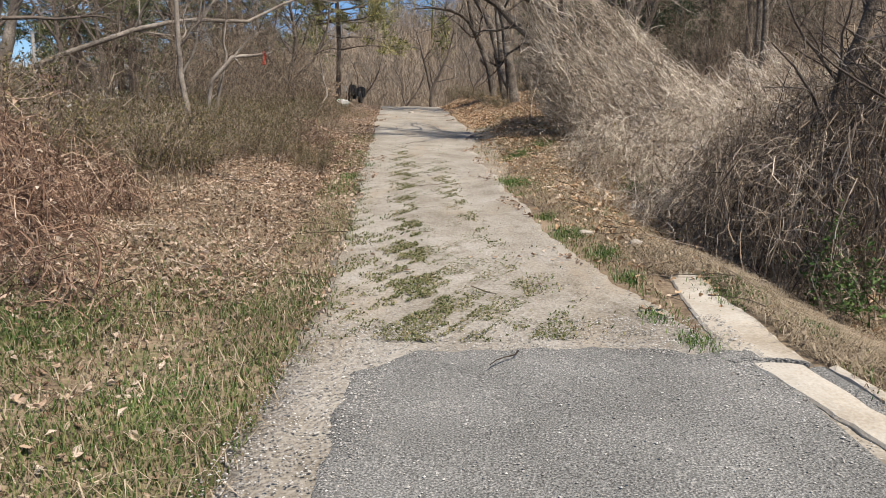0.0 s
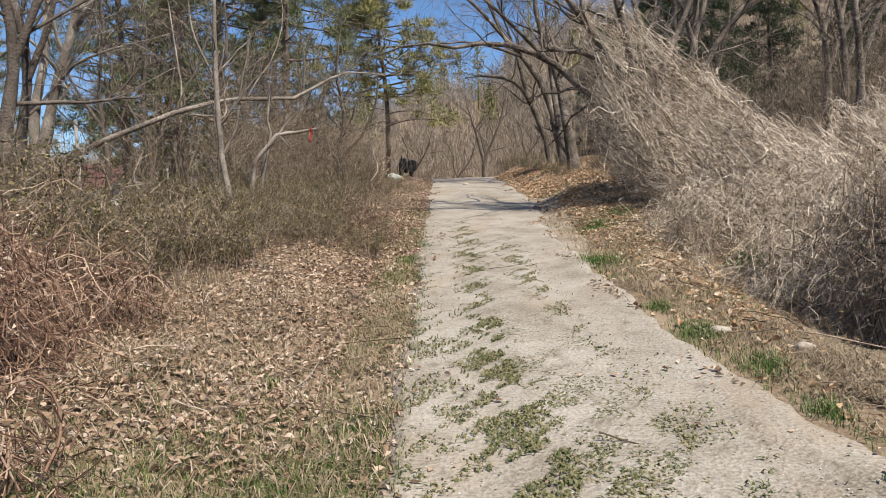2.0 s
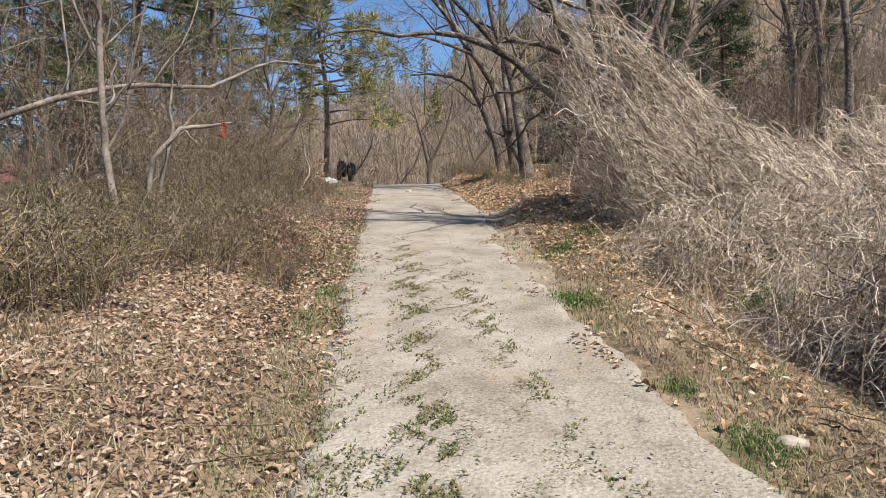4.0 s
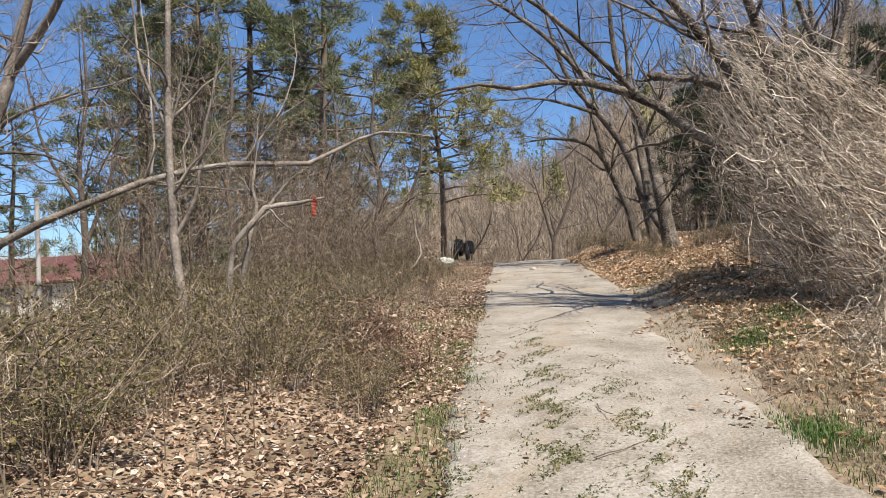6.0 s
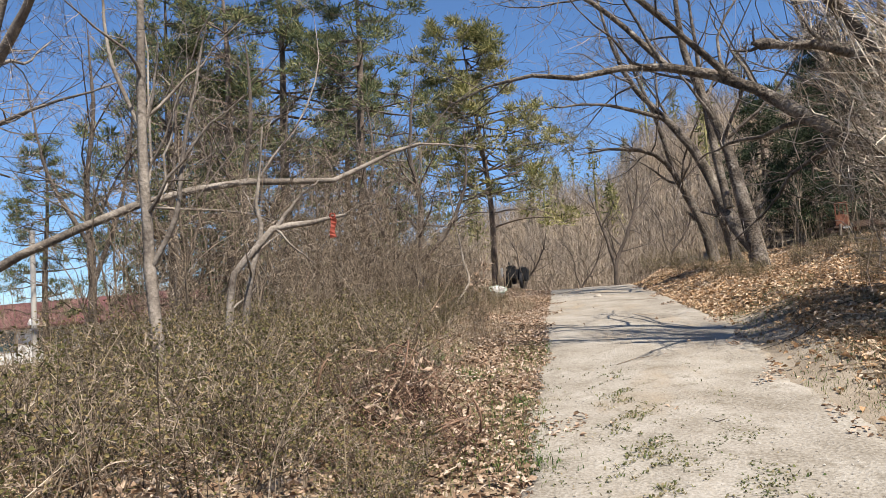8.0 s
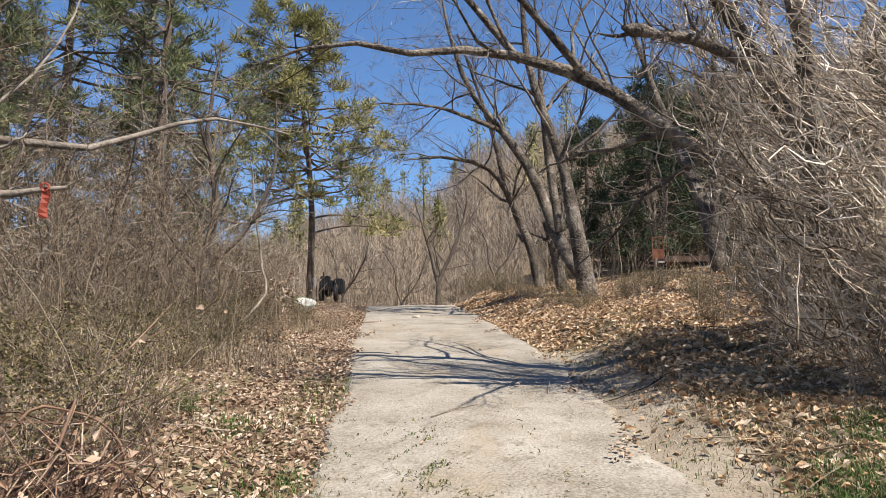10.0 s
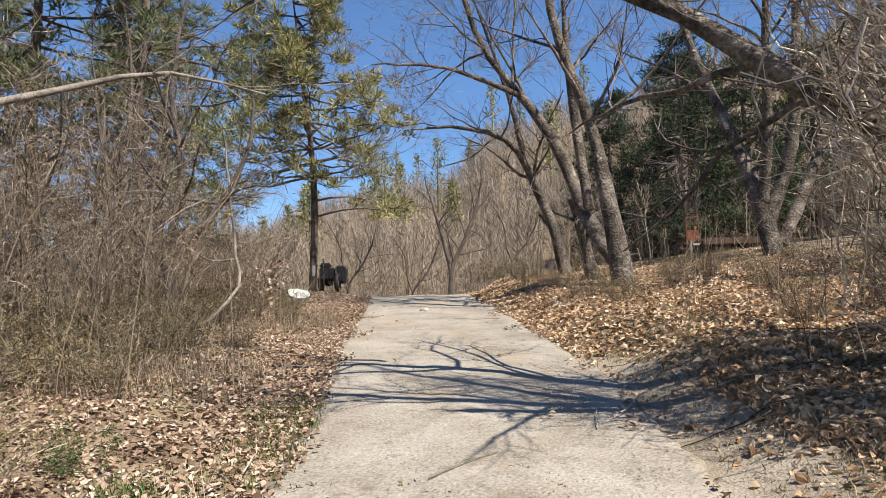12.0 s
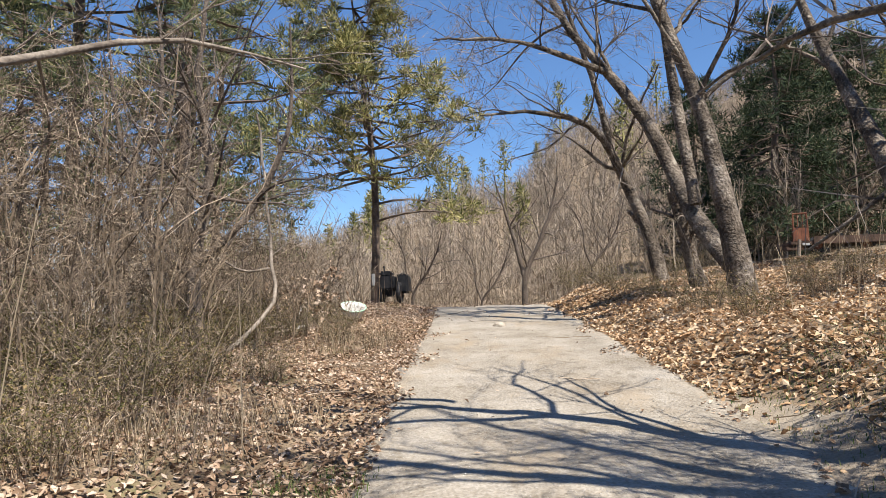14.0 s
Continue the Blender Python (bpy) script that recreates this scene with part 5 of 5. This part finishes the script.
def litter(name, count, seed, area, ok, size, label, lift=(0.0, 0.04), tilt=0.45, material="litter"):
    x, y, rng = scatter(count, seed, *area, ok)
    C = on_ground(x, y) + np.stack((0 * x, 0 * x, rng.uniform(*lift, len(x))), 1)
    return tagged(make(name, [leaves(C[y < 20], rng.uniform(*size, (y < 20).sum()), rng, tilt), leaves(C[y >= 20], rng.uniform(*size, (y >= 20).sum()), rng, tilt, plain=True)], material), label, "leaves", kind="stuff")


litter("leaf_litter", 200000, 401, (-9, -0.9, 1.5, 34), lambda x, y, dl, dr: np.where(dl > -0.06, np.clip(1.0 - 0.10 * dl, 0.15, 1) * np.where(y < 5.0, 0.2, 1) * np.where((dl < 0.45) & (y < 13), 0.25, 1), 0), (0.03, 0.072), "dry brown and tan fallen leaves on the bank")
litter("leaf_litter", 150000, 402, (-2, 6.5, 5, 34), lambda x, y, dl, dr: np.where(dr > 0.0, np.clip((y - 11) / 7, 0.35, 1) * np.clip(1.0 - 0.09 * dr, 0.2, 1) * np.where(y < 22, np.clip((dr - 0.25) / 0.7, 0.08, 1), 1), 0), (0.04, 0.10), "dry orange brown fallen leaves on the bank", material="litter_gold")
litter("stray_leaves", 40000, 403, (-4, 2, 4.5, 36), lambda x, y, dl, dr: np.where((dl < 0) & (dr < 0), 0.008 + np.where(y > 9, 1.0, 0.3) * (np.maximum(dl, dr) > -0.05 - 0.28 * patch(x, y, 2.6, 7)), 0), (0.03, 0.07), "stray dry leaves on the track", lift=(0.03, 0.04), tilt=0.3)


def grass(name, count, seed, area, ok, hs, label, material="grass", lean=(0.3, 1.1), wide=(0.004, 0.009), dz=0.0):
    x, y, rng = scatter(count, seed, *area, ok)
    C = on_ground(x, y, dz)
    n = len(x)
    return tagged(make(name, grass_blades(C, rng.uniform(*hs, n), rng.uniform(*wide, n), rng.uniform(*lean, n), rng), material), label, "grass", kind="stuff")


grass("grass", 170000, 411, (-7, -0.6, 0.3, 7.5), lambda x, y, dl, dr: np.where(dl > 0.0, np.clip(0.75 + 0.6 * patch(x, y, 1.9, 1), 0.3, 1) * np.clip((x + 6.6 + 0.5 * patch(x, y, 1.3, 4)) / 2, 0, 1) * np.clip((6.6 - y) / 2.0, 0.05, 1), 0), (0.02, 0.085), "short green and yellow verge grass")
grass("dry_grass", 60000, 412, (-7, -0.5, 0.3, 10), lambda x, y, dl, dr: np.where(dl > -0.05, 0.75, 0) * np.where(y > 4.6, 0.75, 0.45), (0.05, 0.15), "matted straw coloured dry grass", "straw", (1.0, 2.4))
grass("verge_grass", 48000, 413, (-4, -0.8, 4, 20), lambda x, y, dl, dr: np.where((dl > -0.12) & (dl < 0.55), np.clip(0.55 + 0.6 * patch(x, y, 1.6, 2), 0.05, 1), 0), (0.03, 0.11), "thin grass along the track's edge", "grass")
grass("straw_clumps", 60000, 416, (-8, 0, 9, 30), lambda x, y, dl, dr: np.where((dl > 0.3) & (dl < 5), np.clip(2.2 * patch(x, y, 1.2, 5) - 1.2, 0, 1), 0), (0.12, 0.42), "clumps of long pale dry grass", "straw", (0.3, 1.2), (0.004, 0.008))
grass("bank_grass", 110000, 414, (-0.5, 4.5, 1.0, 24), lambda x, y, dl, dr: np.where((dr > 0.0) & (dr < 1.9) & ~((x > 1.55) & (x < 2.06) & (y < 6.1)), np.clip(0.5 + 0.7 * patch(x, y, 1.4, 3), 0.06, 1) * np.where(dr < 0.7, np.where(y > 11.5, 0.35, 1), 0.6), 0), (0.02, 0.085), "grass and weeds along the track's edge", "grass")
grass("bank_straw", 130000, 415, (-0.2, 4.2, 1.0, 20), lambda x, y, dl, dr: np.where((dr > 0.15) & (dr < 4) & ~((x > 1.55) & (x < 2.06) & (y < 6.0)), np.where((y > 11.5) & (dr < 0.6), 0.25, 0.85), 0), (0.03, 0.10), "matted pale dry grass on the bank", "straw", (1.0, 2.3))

grass("ditch_straw", 110000, 417, (1.7, 4.4, 1.0, 8.5), lambda x, y, dl, dr: np.where((dr > 0.1) & ~((x < 2.03) & (y < 6.0)) & ~((x < 2.3) & (y < 3.9)), 0.9 * np.clip((4.4 - x + 0.4 * patch(x, y, 1.7, 2)) / 1.2, 0, 1) * np.clip((8.5 - y) / 2, 0, 1) * np.clip((y - 1) / 1.2, 0, 1), 0), (0.04, 0.13), "flattened pale straw on the ditch's edge", "straw", (1.2, 2.6))


def clumps(spots):
    """Chance of a blade near spots of (x, y, radius)."""
    return lambda x, y, dl, dr: sum(0.9 * np.exp(-(((x - a) / r) ** 2 + ((y - b) / (1.7 * r)) ** 2) * 1.5) for a, b, r in spots)


grass("green_tufts", 330000, 418, (-0.2, 3.2, 2.4, 16.5), clumps([(2.12, 5.5, 0.22), (2.3, 4.7, 0.16), (1.46, 4.4, 0.12), (1.32, 4.9, 0.09), (1.36, 6.9, 0.14), (1.2, 8.0, 0.17), (1.05, 9.0, 0.12), (1.4, 6.0, 0.1), (2.6, 3.4, 0.3), (1.15, 15.4, 0.3), (1.7, 16.2, 0.25), (0.85, 12.0, 0.25)]), (0.03, 0.10), "fresh green grass tufts along the track", "green_grass")
grass("green_tufts", 160000, 419, (-5, -0.9, 2, 18.5), clumps([(-3.14, 17.4, 0.24), (-2.3, 16.0, 0.15), (-2.1, 6.6, 0.1), (-1.35, 6.0, 0.12), (-1.6, 5.0, 0.14), (-2.6, 4.0, 0.35), (-1.5, 3.4, 0.3), (-2.0, 12.6, 0.2), (-1.9, 14.0, 0.2)]), (0.03, 0.10), "fresh green grass tufts among the dry leaves", "green_grass")


def tuft_ok(x, y, dl, dr):
    w = (x - np.interp(y, EY, EL)) / (np.interp(y, EY, ER) - np.interp(y, EY, EL))
    band = np.exp(-(((w - 0.36) / 0.10) ** 2)) + 1.0 * np.exp(-(((w - 0.60) / 0.07) ** 2)) + 0.35 * np.exp(-(((w - 0.07) / 0.06) ** 2))
    near = np.clip((9.0 - y) / 2.8, 0, 1) * np.exp(-(((w - 0.40) / 0.24) ** 2))
    clump = np.clip(1.5 * patch(x, y, 5.5, 0.7) + 1.3 * patch(x, y, 13, 2) + 0.8 * patch(x, y, 31, 4) + 0.3 + 0.4 * near, 0, 1)
    fade = np.clip((18.5 - y) / 8, 0, 1)
    return np.where((dl < 0) & (dr < 0) & (y > 4.5), np.clip(band * 0.9 + near, 0, 1) * clump * fade, 0)


grass("track_moss", 260000, 421, (-2.6, 1.6, 4.4, 18), tuft_ok, (0.01, 0.035), "low flattened grass growing through the worn track", "moss", (0.8, 1.9), (0.008, 0.018), dz=0.02)


def stones(name, count, seed, area, ok, size, label, dz=0.02):
    x, y, rng = scatter(count, seed, *area, ok)
    return tagged(make(name, [pebbles(on_ground(x, y, dz), rng.uniform(*size, len(x)) * rng.uniform(0.5, 1, len(x)), rng)], "gravel"), label, "gravel", kind="stuff")


stones("gravel", 30000, 431, (-1.05, 1.75, 1.0, 4.9), lambda x, y, dl, dr: np.clip(np.where(x < -0.42, 1, 0) + np.where(x > 0.9, np.clip((x - 0.9) * 1.2 + (y - 4.0) * 0.8, 0, 1), 0) + np.where(y > 4.2, 0.5, 0) + 0.10, 0, 1), (0.002, 0.011), "loose pale gravel spilled over the asphalt", dz=0.034)
stones("grit", 16000, 432, (-3.2, 1.5, 4.5, 22), lambda x, y, dl, dr: np.where((dl < 0.05) & (dr < 0.05), 0.6, 0), (0.003, 0.011), "small stones on the track", dz=0.026)


def fallen(count, seed):
    x, y, rng = scatter(count, seed, -8, 6, 4, 32, lambda x, y, dl, dr: np.where((dl > 0.1) | (dr > 0.3), 1, 0.04))
    n = len(x)
    a, ln = rng.uniform(0, 6.28, n), rng.uniform(0.15, 0.8, n)
    t = np.linspace(-0.5, 0.5, 5)[None]
    px, py = x[:, None] + np.cos(a)[:, None] * t * ln[:, None], y[:, None] + np.sin(a)[:, None] * t * ln[:, None]
    P = np.stack((px, py, G(px, py) + 0.03 + 0.06 * rng.uniform(0, 1, (n, 1)) + 0.04 * t * rng.normal(0, 1, (n, 1))), -1) + np.cumsum(rng.normal(0, 0.012, (n, 5, 3)), 1)
    return tubes(P, rng.uniform(0.003, 0.008, n)[:, None] * np.linspace(1, 0.5, 5)[None], 3)


tagged(make("fallen_twigs", [fallen(1500, 441)], "twig"), "dry twigs lying among the leaves", "twigs", kind="stuff")


def stalks(count, seed):
    x, y, rng = scatter(count, seed, -9, 7, 7, 34, lambda x, y, dl, dr: np.where((dl > 0.7) | (dr > 1.2), 1, 0))
    n = len(x)
    h = rng.uniform(0.5, 1.5, n)
    t = np.linspace(0, 1, 5)[None, :, None]
    P = on_ground(x, y)[:, None] + np.array((0, 0, 1.0)) * h[:, None, None] * t + rng.normal(0, 0.25, (n, 1, 3)) * h[:, None, None] * t**2 * np.array((1, 1, 0.2))
    return tubes(P, rng.uniform(0.003, 0.006, n)[:, None] * np.linspace(1, 0.4, 5)[None], 3)


tagged(make("weed_stalks", [stalks(900, 442)], "straw"), "upright pale dry weed stalks", "weeds", kind="stuff")


# ---------------------------------------------------------------- single things
def rock(name, at, size, seed, label, material="stone", category="stone", squash=(1, 1, 1)):
    bm = bmesh.new()
    bmesh.ops.create_icosphere(bm, subdivisions=3, radius=1)
    for v in bm.verts:
        d = v.co.normalized()
        k = 1 + 0.22 * noise.noise(d * 1.3 + Vector((seed, 0, 0))) + 0.10 * noise.noise(d * 3.5 + Vector((0, seed, 0)))
        v.co = Vector((d.x * squash[0], d.y * squash[1], d.z * squash[2])) * k * size
    v = np.array([p.co for p in bm.verts])
    f = np.array([[q.index for q in p.verts] for p in bm.faces])
    bm.free()
    ob = make(name, [(v, f)], material, smooth=True)
    ob.location = at
    return tagged(ob, label, category)


rock("standing_stone", (-7.75, 27.0, g0(-7.75, 27) + 0.38), 0.42, 3, "upright pale rounded boulder behind the brush", squash=(0.72, 0.6, 1.15))
rock("small_stone", (-2.07, 28.0, g0(-2.07, 28) + 0.05), 0.09, 5, "small pale stone lying on the track", squash=(1.2, 0.9, 0.6))
rock("small_stone", (1.72, 7.15, g0(1.72, 7.15) + 0.03), 0.06, 6, "small pale stone on the grassy edge", squash=(1.3, 0.9, 0.7))
rock("small_stone", (1.35, 8.0, g0(1.35, 8.0) + 0.03), 0.07, 9, "pale lichen covered stone in the grass", squash=(1.3, 0.9, 0.5))

lg = thing("fallen_branch", (-6.7, 30.0, g0(-6.7, 30)), "bleached fallen branch lying on the brush", "branch")
make("stem", local([tubes(*(lambda q: (q[0][None], q[1][None]))(spline([(-7.35, 29.8, 1.88, 0.05), (-7.0, 29.9, 1.98, 0.06), (-6.6, 30.0, 2.03, 0.055), (-6.0, 30.2, 2.14, 0.03)], 12)), 6)], (-6.7, 30.0, g0(-6.7, 30))), "white", lg, smooth=True)
make("fork", local([tubes(*(lambda q: (q[0][None], q[1][None]))(spline([(-6.6, 30.0, 2.02, 0.035), (-6.35, 30.0, 2.3, 0.028), (-6.25, 30.0, 2.55, 0.015)], 8)), 6)], (-6.7, 30.0, g0(-6.7, 30))), "white", lg, smooth=True)

# white sack with a green rim at the crest
at = (-4.75, 28.3, g0(-4.75, 28.3))
wb = thing("plastic_basin", at, "dirty white plastic basin with a green rim tipped on its side", "basin")
prof = [(0.16, 0.0), (0.22, 0.05), (0.27, 0.16), (0.31, 0.28)]
ang = np.linspace(0, 2 * np.pi, 25)[:-1]
Vb = np.array([[(r * np.cos(a), r * np.sin(a), z) for a in ang] for r, z in prof] + [[(r * np.cos(a) * 0.95, r * np.sin(a) * 0.95, z + 0.01) for a in ang] for r, z in prof[::-1]])
ii = np.arange(Vb.shape[0] * 24).reshape(-1, 24)
Fb = np.stack((ii[:-1], np.roll(ii[:-1], -1, 1), np.roll(ii[1:], -1, 1), ii[1:]), -1).reshape(-1, 4)
bowl = make("bowl", [(Vb.reshape(-1, 3), Fb), (Vb.reshape(-1, 3), np.array([ii[0][::-1], ii[-1]]))], "dirty_white", wb, smooth=True)
rim = make("rim", [tubes(np.array([[(0.31 * np.cos(a), 0.31 * np.sin(a), 0.285) for a in np.linspace(0, 2 * np.pi, 25)]]), np.full((1, 25), 0.014), 6)], "green_plastic", wb, "green rim")
wb.matrix_basis = pose(*at, 0, 0, 0) @ pose(0, 0, 0.10, 22, 12, 0) @ Matrix.Scale(0.75, 4)

# black walking tractor at the crest
at = (-5.05, 33.0, g0(-5.05, 33.0))
wt = thing("walking_tractor", at, "old black two-wheeled tractor parked at the crest", "tractor")
make("engine", box_bm((0.42, 0.62, 0.40), (0, 0, 0.58), 0.05), "black", wt)
make("hood", box_bm((0.36, 0.40, 0.16), (-0.02, -0.06, 0.84), 0.05), "black", wt)
make("gearbox", box_bm((0.24, 0.34, 0.30), (0.05, 0.1, 0.34), 0.04), "black", wt)
make("radiator", box_bm((0.10, 0.05, 0.34), (-0.36, -0.30, 0.68), 0.015), "steel", wt, "bare grey metal plate")
for s in (-1, 1):
    c = np.array((0.26 * s + 0.08, 0.05, 0.30))
    w = make("wheel", [tubes(np.array([[c + np.array((0, 0.24 * np.cos(a), 0.24 * np.sin(a))) for a in np.linspace(0, 2 * np.pi, 19)]]), np.full((1, 19), 0.075), 8)], "black", wt)
    make("rim", rod(c - np.array((0.05, 0, 0)), c + np.array((0.05, 0, 0)), 0.17, 14), "rust_dark", w)
    make("handlebar", [tubes(*(lambda q: (q[0][None], q[1][None]))(spline([(0.12 * s, 0.25, 0.6, 0.018), (0.2 * s, 0.6, 0.8, 0.018), (0.28 * s, 1.0, 0.92, 0.018), (0.28 * s, 1.15, 0.9, 0.02)], 12)), 6)], "black", wt)
make("exhaust", rod((-0.1, 0.05, 0.9), (-0.12, 0.05, 1.08), 0.03), "black", wt)
make("toolbox", box_bm((0.40, 0.5, 0.55), (0.40, 0.25, 0.55), 0.06), "black", wt)
make("stay", rod((-0.3, -0.3, 0.0), (-0.3, -0.3, 0.6), 0.02), "rust_dark", wt)

wt.scale = (0.85, 0.85, 0.85)

# rusty trailer by the trees
at = (7.4, 38.0, g0(7.4, 38.0))
tl = thing("trailer", at, "rusty flat farm trailer with a barred headboard", "trailer")
dz = 3.98 - at[2]
make("bed", box_bm((2.75, 1.4, 0.09), (0.0, 0.3, dz + 0.06), 0.015), "rust_dark", tl)
make("side_board", box_bm((2.1, 0.04, 0.22), (0.3, -0.42, dz + 0.13), 0.01), "rust_dark", tl)
make("headboard", box_bm((0.44, 0.05, 0.40), (-1.05, -0.3, dz + 0.32), 0.015), "rust", tl)
for x in (-1.27, -0.83):
    make("post", rod((x, -0.3, dz), (x + (0.03 if x < -1 else -0.03), -0.3, dz + 0.93), 0.025, 6), "rust", tl)
make("top_rail", rod((-1.25, -0.3, dz + 0.93), (-0.85, -0.3, dz + 0.95), 0.025, 6), "rust", tl)
for x in (-1.12, -0.98):
    make("bar", rod((x, -0.3, dz + 0.5), (x, -0.3, dz + 0.93), 0.014, 6), "rust", tl)
make("hitch", box_bm((0.5, 0.3, 0.12), (-1.25, -0.2, dz - 0.08), 0.02), "rust_dark", tl)
make("plate", box_bm((0.22, 0.02, 0.07), (-0.98, -0.46, dz + 0.02), 0.005), "steel", tl, "pale metal plate")
for x in (-0.6, 0.75):
    c = np.array((x, -0.25, 0.26))
    w = make("wheel", [tubes(np.array([[c + np.array((0.2 * np.cos(a), 0, 0.2 * np.sin(a))) for a in np.linspace(0, 2 * np.pi, 19)]]), np.full((1, 19), 0.06), 8)], "black", tl)
    make("rim", rod(c - np.array((0, 0.04, 0)), c + np.array((0, 0.04, 0)), 0.14, 12), "rust", w)
pk = rod((6.15, 37.4, g0(6.15, 37.4) - 0.05), (6.2, 37.4, g0(6.15, 37.4) + 0.5), 0.05, 7, 4)
tagged(make("stake", pk, "bark_pale"), "short pale wooden stake in the leaves", "stake")

# thin pole by the house
at = (-11.5, 19.5, g0(-11.5, 19.5))
pl = thing("pole", at, "slim grey pole standing before the house", "pole")
make("shaft", rod((0, 0, -0.1), (-0.02, 0, 2.35), 0.045, 10, 5), "concrete_pole", pl, smooth=True)
make("cap", rod((-0.02, 0, 2.35), (-0.02, 0, 2.40), 0.055, 10), "steel", pl)


# ---------------------------------------------------------------- houses
def gable_roof(x0, x1, y0, y1, eave, ridge, over, thick, axis_x=True):
    """Two slabs of roof that meet at the ridge."""
    out = []
    for s in (-1, 1):
        if axis_x:
            ym, ye = (y0 + y1) / 2, (y0 - over if s < 0 else y1 + over)
            ed = eave - over * (ridge - eave) / ((y1 - y0) / 2)
            q = [(x0 - over, ye, ed), (x1 + over, ye, ed), (x1 + over, ym, ridge), (x0 - over, ym, ridge)]
        else:
            xm, xe = (x0 + x1) / 2, (x0 - over if s < 0 else x1 + over)
            ed = eave - over * (ridge - eave) / ((x1 - x0) / 2)
            q = [(xe, y0 - over, ed), (xe, y1 + over, ed), (xm, y1 + over, ridge), (xm, y0 - over, ridge)]
        q = np.array(q)
        v = np.concatenate((q, q - np.array((0, 0, thick))))
        out.append([(v, np.array([(0, 1, 2, 3), (7, 6, 5, 4), (0, 4, 5, 1), (1, 5, 6, 2), (2, 6, 7, 3), (3, 7, 4, 0)]))])
    return out


def house(x0, x1, y0, y1, base, eave, ridge, roof, label, axis_x, wins, doors):
    at = np.array(((x0 + x1) / 2, (y0 + y1) / 2, base))
    e = thing("house", at, label, "house")
    t = 0.2
    for (a0, a1, b0, b1) in [(x0, x1, y0, y0 + t), (x0, x1, y1 - t, y1), (x0, x0 + t, y0 + t, y1 - t), (x1 - t, x1, y0 + t, y1 - t)]:
        make("wall", local(box_bm((a1 - a0, b1 - b0, eave - base + 0.3), ((a0 + a1) / 2, (b0 + b1) / 2, (eave + base - 0.3) / 2)), at), "wall", e)
    if axis_x:
        gs = [[(x, y0, eave), (x, y1, eave), (x, (y0 + y1) / 2, ridge - 0.12)] for x in (x0, x1)]
        nn = (0.1, 0, 0)
    else:
        gs = [[(x0, y, eave), (x1, y, eave), ((x0 + x1) / 2, y, ridge - 0.12)] for y in (y0, y1)]
        nn = (0, 0.1, 0)
    for k, g in enumerate(gs):
        q = np.array(g)
        o = np.array(nn) * (1 if k == 0 else -1)
        v = np.concatenate((q, q + o))
        make("gable", local([(v, np.array([(0, 1, 2), (5, 4, 3)])), (v, np.array([(0, 3, 4, 1), (1, 4, 5, 2), (2, 5, 3, 0)]))], at), "wall", e)
    for c in gable_roof(x0, x1, y0, y1, eave, ridge, 0.5, 0.12, axis_x):
        make("roof", local(c, at), roof, e)
    make("fascia", local(box_bm((x1 - x0 + 0.9, 0.06, 0.16), ((x0 + x1) / 2, y0 - 0.42, eave - (0.34 if axis_x else 0.1)), 0.01), at), "roof_grey", e) if axis_x else None
    for x, z, w, h in wins:
        f = make("window", local(box_bm((w + 0.12, 0.06, h + 0.12), (x, y0 - 0.02, z), 0.01), at), "steel", e)
        make("pane", local(box_bm((w / 2 - 0.04, 0.02, h), (x - w / 4, y0 - 0.06, z)), at), "glass", f)
        make("pane", local(box_bm((w / 2 - 0.04, 0.02, h), (x + w / 4, y0 - 0.06, z)), at), "glass", f)
    for x, w, h in doors:
        make("door", local(box_bm((w, 0.06, h), (x, y0 - 0.03, base + h / 2), 0.01), at), "roof_grey", e)
    return e


hb = g0(-33, 47) - 0.1
house(-43.5, -26.5, 46.0, 53.0, hb, 3.25, 4.75, "roof", "low white house with a dull red roof", True,
      [(-39.5, hb + 1.45, 1.6, 1.1), (-36.2, hb + 1.45, 1.8, 1.1), (-30.5, hb + 1.45, 1.5, 1.1), (-28.0, hb + 1.5, 1.0, 0.9)], [(-33.2, 1.0, 2.05)])
hb2 = g0(-22, 48) - 0.1
house(-24.2, -20.4, 46.5, 51.0, hb2, 4.2, 5.5, "roof_grey", "small white gabled outbuilding with a grey roof", False, [(-22.3, hb2 + 1.5, 1.0, 0.9)], [])
ds = thing("satellite_dish", (-36.9, 45.6, 3.05), "round white satellite dish on the house wall", "satellite dish")
dv = np.array([[(r * np.cos(a), 0.25 * r * r - 0.05, r * np.sin(a)) for a in ang] for r in (0.02, 0.2, 0.38, 0.48)] + [[(r * np.cos(a), 0.25 * r * r - 0.03, r * np.sin(a)) for a in ang] for r in (0.48, 0.38, 0.2, 0.02)])
make("reflector", [(dv.reshape(-1, 3), Fb[: 24 * 7])], "white", ds, smooth=True)
make("bracket", rod((0, 0, -0.1), (0, 0.45, -0.35), 0.025), "steel", ds)
